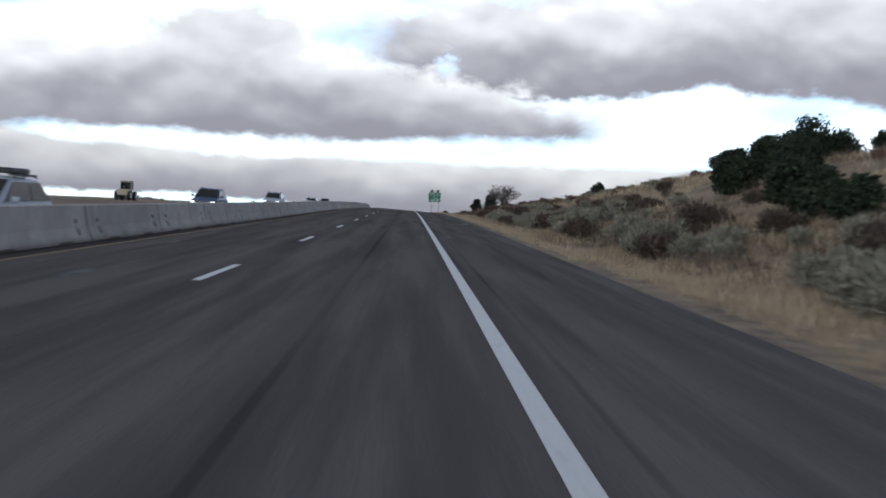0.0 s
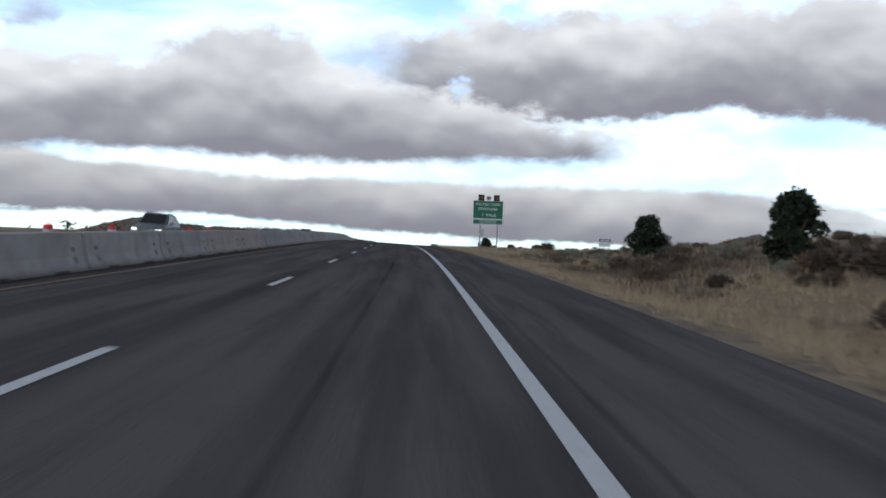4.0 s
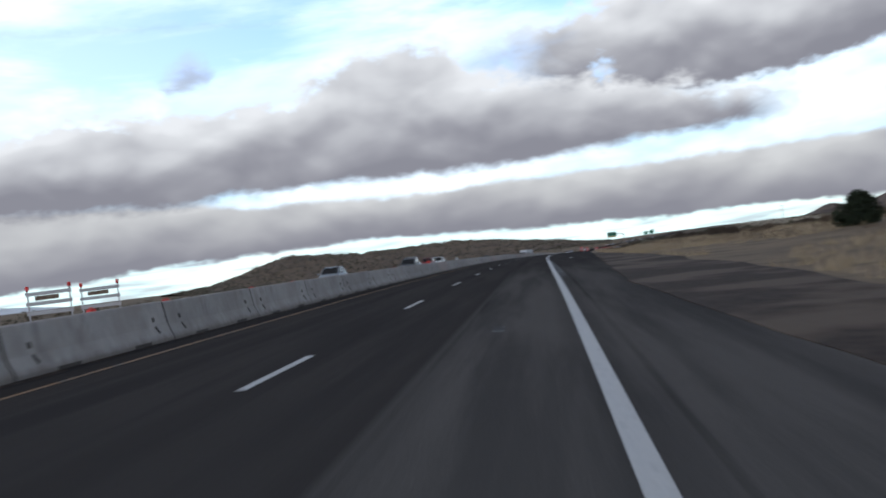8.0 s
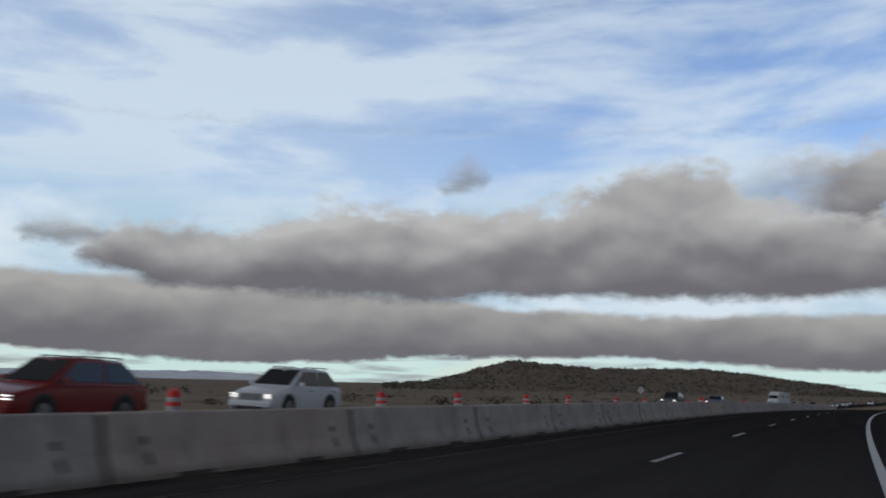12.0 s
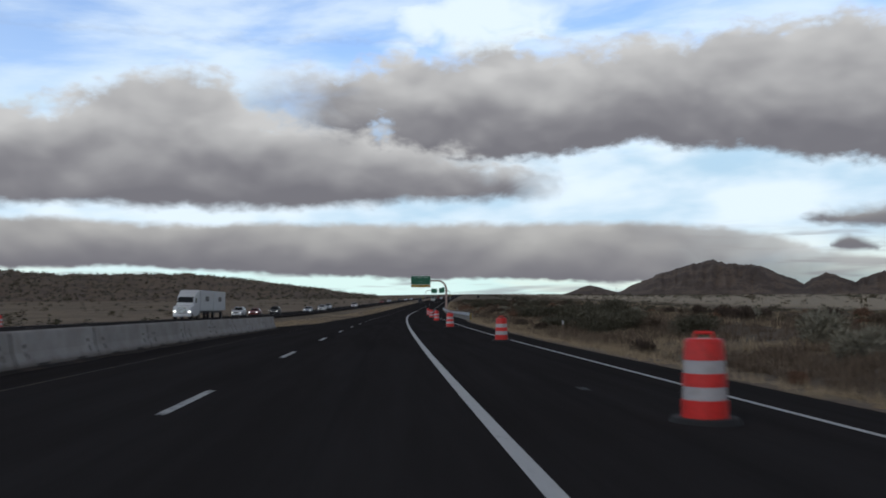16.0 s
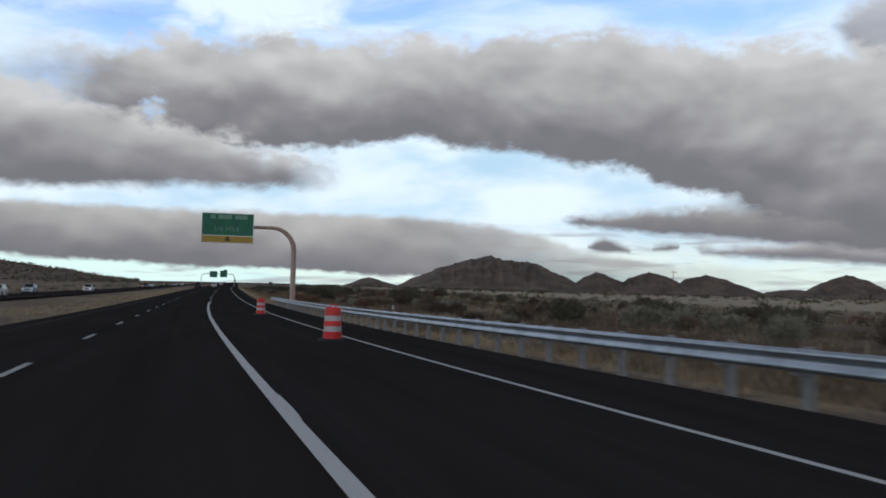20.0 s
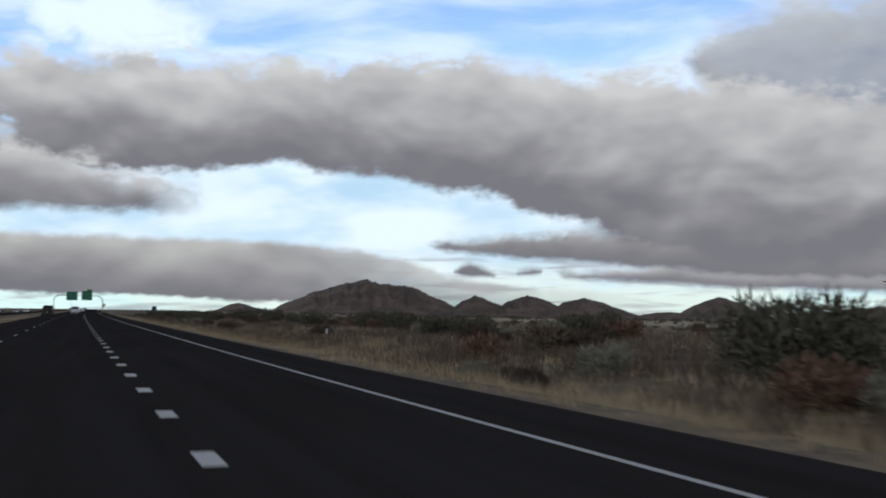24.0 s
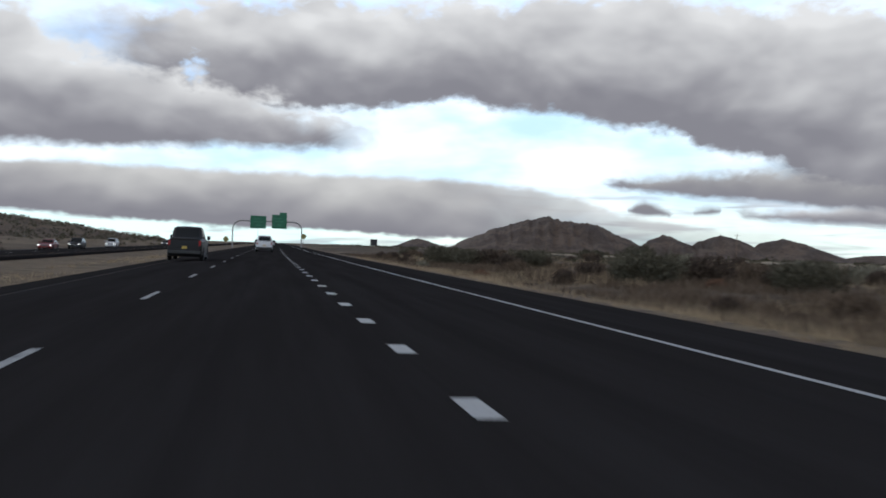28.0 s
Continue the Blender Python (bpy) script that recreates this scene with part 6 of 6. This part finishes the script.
    part("rear_bumper", block(bmesh.new(), 0, r + 0.0, 0.50, W_ * 0.92, 0.18, 0.20, 0.04), body_paint if kind != "pickup" else M_GRILLE, root)
    part("number_plate", block(bmesh.new(), 0, r + 0.02, 0.78, 0.32, 0.02, 0.16), M_PLATE, root, "yellow plate")
    if kind == "pickup":
        part("bed_opening", block(bmesh.new(), 0, (c1 + r) / 2, tail + 0.012, W_ * 0.80, r - c1 - 0.2, 0.02), M_DARK, root, "open dark load bed")
        part("tailgate", block(bmesh.new(), 0, r + 0.005, tail - 0.30, W_ * 0.74, 0.05, 0.46, 0.02), body_paint, root)
        part("bonnet_scoop", block(bmesh.new(), 0, f + 1.0, hood + 0.0, W_ * 0.30, 0.5, 0.05, 0.02), M_DARK, root, "dark bonnet scoop")
        for x in (-0.3, 0, 0.3):
            part("roof_lamp", block(bmesh.new(), x, r0 + 0.06, H_ - 0.005, 0.12, 0.06, 0.03, 0.008), M_LENS, root, "small amber roof lamp")
    if rack:
        for sx in (-1, 1):
            part("roof_rail", block(bmesh.new(), sx * wt * 0.44, (r0 + r1) / 2, H_ + 0.06, 0.04, r1 - r0, 0.05), M_DARK, root)
        part("roof_load", block(bmesh.new(), 0, (r0 + r1) / 2, H_ + 0.16, wt * 0.8, (r1 - r0) * 0.7, 0.16, 0.04), M_DARK, root, "black roof basket")
    return root


def semi_truck(m):
    root = thing("semi_truck", m, "white lorry tractor pulling two box trailers", "truck", "traffic on the motorway")
    secs = [hull(-3.4, 2.1, 0.5, 1.5), hull(-3.2, 2.4, 0.4, 1.75), hull(-1.6, 2.45, 0.4, 1.95), hull(-1.5, 2.45, 0.4, 2.2), hull(1.6, 2.45, 0.5, 2.2)]
    vs, fs = loft(secs)
    o = new("body", mesh_of("body", vs, fs, P_WHITE))
    o.parent = root
    vs, fs = loft([cabin_ring(-1.75, 2.3, 2.2, 1.9, 2.2), cabin_ring(-1.1, 2.4, 2.3, 1.9, 3.1), cabin_ring(0.6, 2.4, 2.35, 1.9, 3.95), cabin_ring(1.5, 2.4, 2.35, 1.9, 3.95)])
    o = new("cabin", mesh_of("cabin", vs, fs, P_WHITE))
    o.parent = root
    quad_part("windscreen", [(-1.05, -1.72, 2.25), (1.05, -1.72, 2.25), (1.0, -1.17, 3.0), (-1.0, -1.17, 3.0)], M_GLASS, root, "dark windscreen", 0.02)
    for sx in (-1, 1):
        quad_part("side_window", [(sx * 1.215, -1.1, 2.2), (sx * 1.215, -0.3, 2.2), (sx * 1.20, -0.3, 2.85), (sx * 1.20, -0.9, 2.85)][::1 if sx > 0 else -1], M_GLASS, root, "", 0.01)
        part("headlamp", block(bmesh.new(), sx * 0.95, -3.36, 1.05, 0.34, 0.12, 0.24, 0.03), M_HEAD, root, "lit headlamp")
        for y in (-2.5, 1.0, 5.6, 7.6, 11.2, 17.0):
            wheel(root, sx * 1.05, y, 0.5, 0.3)
    part("grille", block(bmesh.new(), 0, -3.42, 1.15, 1.2, 0.06, 0.8, 0.02), M_CHROME, root, "bright grille")
    part("bumper", block(bmesh.new(), 0, -3.42, 0.55, 2.35, 0.2, 0.35, 0.05), P_WHITE, root)
    for y0, y1 in ((1.9, 10.3), (10.9, 19.3)):
        t = part("trailer", block(bmesh.new(), 0, (y0 + y1) / 2, 2.55, 2.55, y1 - y0, 2.8, 0.03), P_WHITE, root, "white box trailer")
        bars_ = bmesh.new()
        part("chassis", block(bars_, 0, (y0 + y1) / 2, 0.95, 1.0, y1 - y0, 0.3), M_DARK, t)
        for sx in (-1, 1):
            part("marking", block(bmesh.new(), sx * 1.28, (y0 + y1) / 2, 2.8, 0.012, 2.4, 0.7), M_GRILLE, t, "dark lettering shown as a plain bar")
    return root


def loader(m):
    root = thing("wheel_loader", m, "pale yellow construction machine with an open cab", "construction machine")
    part("engine_body", block(bmesh.new(), 0, 0.6, 1.2, 1.7, 2.6, 0.9, 0.06), M_YELLOWPAINT, root)
    cab = part("cab_roof", block(bmesh.new(), 0, -0.6, 2.95, 1.6, 1.7, 0.14, 0.03), M_YELLOWPAINT, root)
    for x in (-0.72, 0.72):
        for y in (-1.35, 0.15):
            part("cab_pillar", block(bmesh.new(), x, y, 2.25, 0.09, 0.09, 1.35), M_DARK, root)
        part("cab_glass", block(bmesh.new(), x * 1.01, -0.6, 2.3, 0.02, 1.4, 1.1), M_GLASS, root)
        for y in (-1.5, 1.3):
            wheel(root, x * 1.35, y, 0.72, 0.45)
    part("cab_window", block(bmesh.new(), 0, -1.36, 2.3, 1.3, 0.02, 1.1), M_GLASS, root)
    part("bucket", block(bmesh.new(), 0, -3.0, 0.55, 2.3, 0.8, 0.8, 0.08), M_POST, root)
    for x in (-0.5, 0.5):
        part("lift_arm", rod(bmesh.new(), (x, -0.9, 1.5), (x, -2.8, 0.7), 0.11, 0.09, 6), M_YELLOWPAINT, root)


def make_traffic():
    on = lambda s, k=0: tilted(s, OTHER_MID(s) + k, 0, OTHER_UP(s) - 0.02)
    IN, OUT = 1.85, -1.85
    cars = [
        ("suv", 25.3, IN, P_SILVER, "silver estate car with a black roof basket in the oncoming lane", True),
        ("suv", 71, OUT, P_BLUE, "dark blue estate car with roof rails and lit headlamps", False),
        ("suv", 105, OUT, P_SILVER, "silver estate car in the oncoming lane", False),
        ("sedan", 147, OUT, P_WHITE, "white saloon in the oncoming lane", False),
        ("suv", 188, OUT, P_GREY, "grey estate car in the oncoming lane", False),
        ("suv", 276, IN, P_WHITE, "white estate car behind the barrier", False),
        ("suv", 343, OUT, P_SILVER, "silver estate car passing behind the barrier", False),
        ("suv", 365, IN, P_GREY, "grey estate car with lit headlamps behind the barrier", False),
        ("pickup", 389.6, OUT, P_WHITE_SHADED, "white pickup truck with lit headlamps, its shaded side put into the paint colour", False),
        ("suv", 405, OUT, P_RED, "dark red estate car with lit headlamps", False),
        ("suv", 416, OUT, P_WHITE, "white estate car with lit headlamps", False),
        ("suv", 500, OUT, P_BLACK, "black estate car in the oncoming lane", False),
        ("sedan", 511, IN, P_BLUE, "dark blue saloon in the oncoming lane", False),
        ("suv", 686, OUT, P_WHITE, "white estate car with lit headlamps", False),
        ("sedan", 702, OUT, P_RED, "dark red saloon with lit headlamps", False),
        ("suv", 726, OUT, P_BLACK, "black estate car with lit headlamps", False),
        ("sedan", 752, IN, P_SILVER, "silver saloon in the oncoming lane", False),
        ("suv", 779, IN, P_WHITE, "white estate car with lit headlamps", False),
        ("suv", 822, OUT, P_SILVER, "silver estate car with lit headlamps", False),
        ("suv", 868, IN, P_WHITE, "white estate car with lit headlamps", False),
        ("sedan", 905, OUT, P_GREY, "grey saloon with lit headlamps", False),
        ("sedan", 1043, OUT, P_RED, "dark red saloon on the far carriageway", False),
        ("suv", 1062, OUT, P_BLACK, "black estate car with lit headlamps", False),
        ("suv", 1094, OUT, P_WHITE, "white estate car with lit headlamps", False),
        ("sedan", 1180, OUT, P_BLACK, "black saloon with lit headlamps", False),
        ("suv", 1196, IN, P_SILVER, "silver estate car with lit headlamps", False),
        ("suv", 1260, IN, P_WHITE, "white estate car with lit headlamps", False),
        ("sedan", 1330, OUT, P_GREY, "grey saloon far off with lit headlamps", False),
    ]
    for kind, s, k, p, label, rack in cars:
        vehicle(kind, on(s, k), p, label, True, "oncoming traffic", rack)
    semi_truck(on(645, OUT))
    # traffic ahead in the same direction, seen from behind
    away = lambda s, lat: tilted(s, lat, 180, 0.0)
    vehicle("pickup", away(967, -5.9), P_BLACK, "black pickup truck with a yellow plate driving ahead", False, "traffic ahead")
    vehicle("pickup", away(1028, -1.75), P_WHITE, "white pickup truck driving ahead", False, "traffic ahead")
    vehicle("suv", away(1190, -5.6), P_GREY, "grey estate car far ahead", False, "traffic ahead")
    vehicle("sedan", away(1200, -1.8), P_WHITE, "white car far ahead", False, "traffic ahead")
    vehicle("suv", away(1260, -5.5), P_RED, "dark red estate car far ahead", False, "traffic ahead")
    vehicle("suv", away(1330, -1.8), P_BLACK, "black estate car far ahead", False, "traffic ahead")


# ---- put it all together ----
make_ground()
make_roads()
make_far()
make_barriers()
make_drums()
make_guardrail()
make_inspection_sign()
make_cantilever_sign()
make_gantry()
diamond_sign(1132, 5.9, True, "yellow diamond warning sign beside the road")
diamond_sign(1128, -11.5, True, "yellow diamond warning sign in the median")
diamond_sign(550, -38.2, False, "bare metal back of a diamond sign beyond the oncoming road", 2.0, 0.95)
board_sign(336, 46, 2.6, 1.7, 1.6, M_DARK, "white roadside board with a dark heading on three legs")
board_sign(1150, 24, 1.7, 1.6, 1.2, M_DARK, "dark billboard on the plain", writing=False)
for s, lat in ((566, 8.2), (690, 8.6), (815, 9.5)):
    marker_post(s, lat)
barricade(307.5, -26.3, 8)
barricade(314.0, -26.6, 4)
cross(177, 26.5, 1.9)
cross(174.5, 26.3, 1.0)
for s, lat in ((640, 70), (900, 130), (1200, 150), (1500, 170), (215, 36)):
    utility_pole(s, lat, 9.0 if s > 300 else 4.5)
loader(on_land(121, -36, 180, 0) @ Matrix.Diagonal((0.8, 0.8, 0.8, 1)))
juniper(on_land(186, 13.0), 2.6, 2.75, 1)
juniper(on_land(166, 13.6), 2.4, 3.0, 2)
for k, (s, lat, w, h) in enumerate(((57, 18.3, 3.2, 1.7), (56, 20.2, 2.8, 1.9), (55.5, 22.3, 3.8, 2.6), (56, 24.3, 3.2, 2.2), (54, 26.4, 3.0, 1.9), (59, 21.2, 3.0, 1.8))):
    juniper(on_land(s, lat), w, h, 60 + k, "dark juniper in a dense clump on the grassy bank")
for k, (s, lat, w, h) in enumerate(((46, 14.8, 2.6, 1.7), (44, 17.0, 3.0, 1.9), (48, 17.2, 2.8, 1.8), (41, 15.6, 2.6, 1.6), (35, 13.4, 2.6, 1.5), (31.5, 12.8, 2.2, 1.4), (28.0, 12.4, 2.0, 1.3))):
    juniper(on_land(s, lat), w, h, 70 + k, "dark juniper on the slope of the bank")
juniper(on_land(119, 22.6), 2.1, 1.9, 7, "small dark juniper on the skyline of the bank")
juniper(on_land(306, 50), 4.6, 3.6, 8, "dark juniper standing in the dry grass")
juniper(on_land(309, 47), 3.6, 3.2, 9, "dark juniper standing in the dry grass")
juniper(on_land(318, 60), 4.4, 2.6, 10, "low dark juniper in the dry grass")
juniper(on_land(315, 17.4), 2.8, 1.7, 11, "dark juniper near the far verge")
juniper(on_land(398, 41), 3.0, 2.0, 12, "low dark juniper near the far verge")
bare_tree(on_land(151.5, 13.9), 7.4, 3.0, 5)
make_traffic()
make_shrubs()
make_far_scrub()
make_grass()
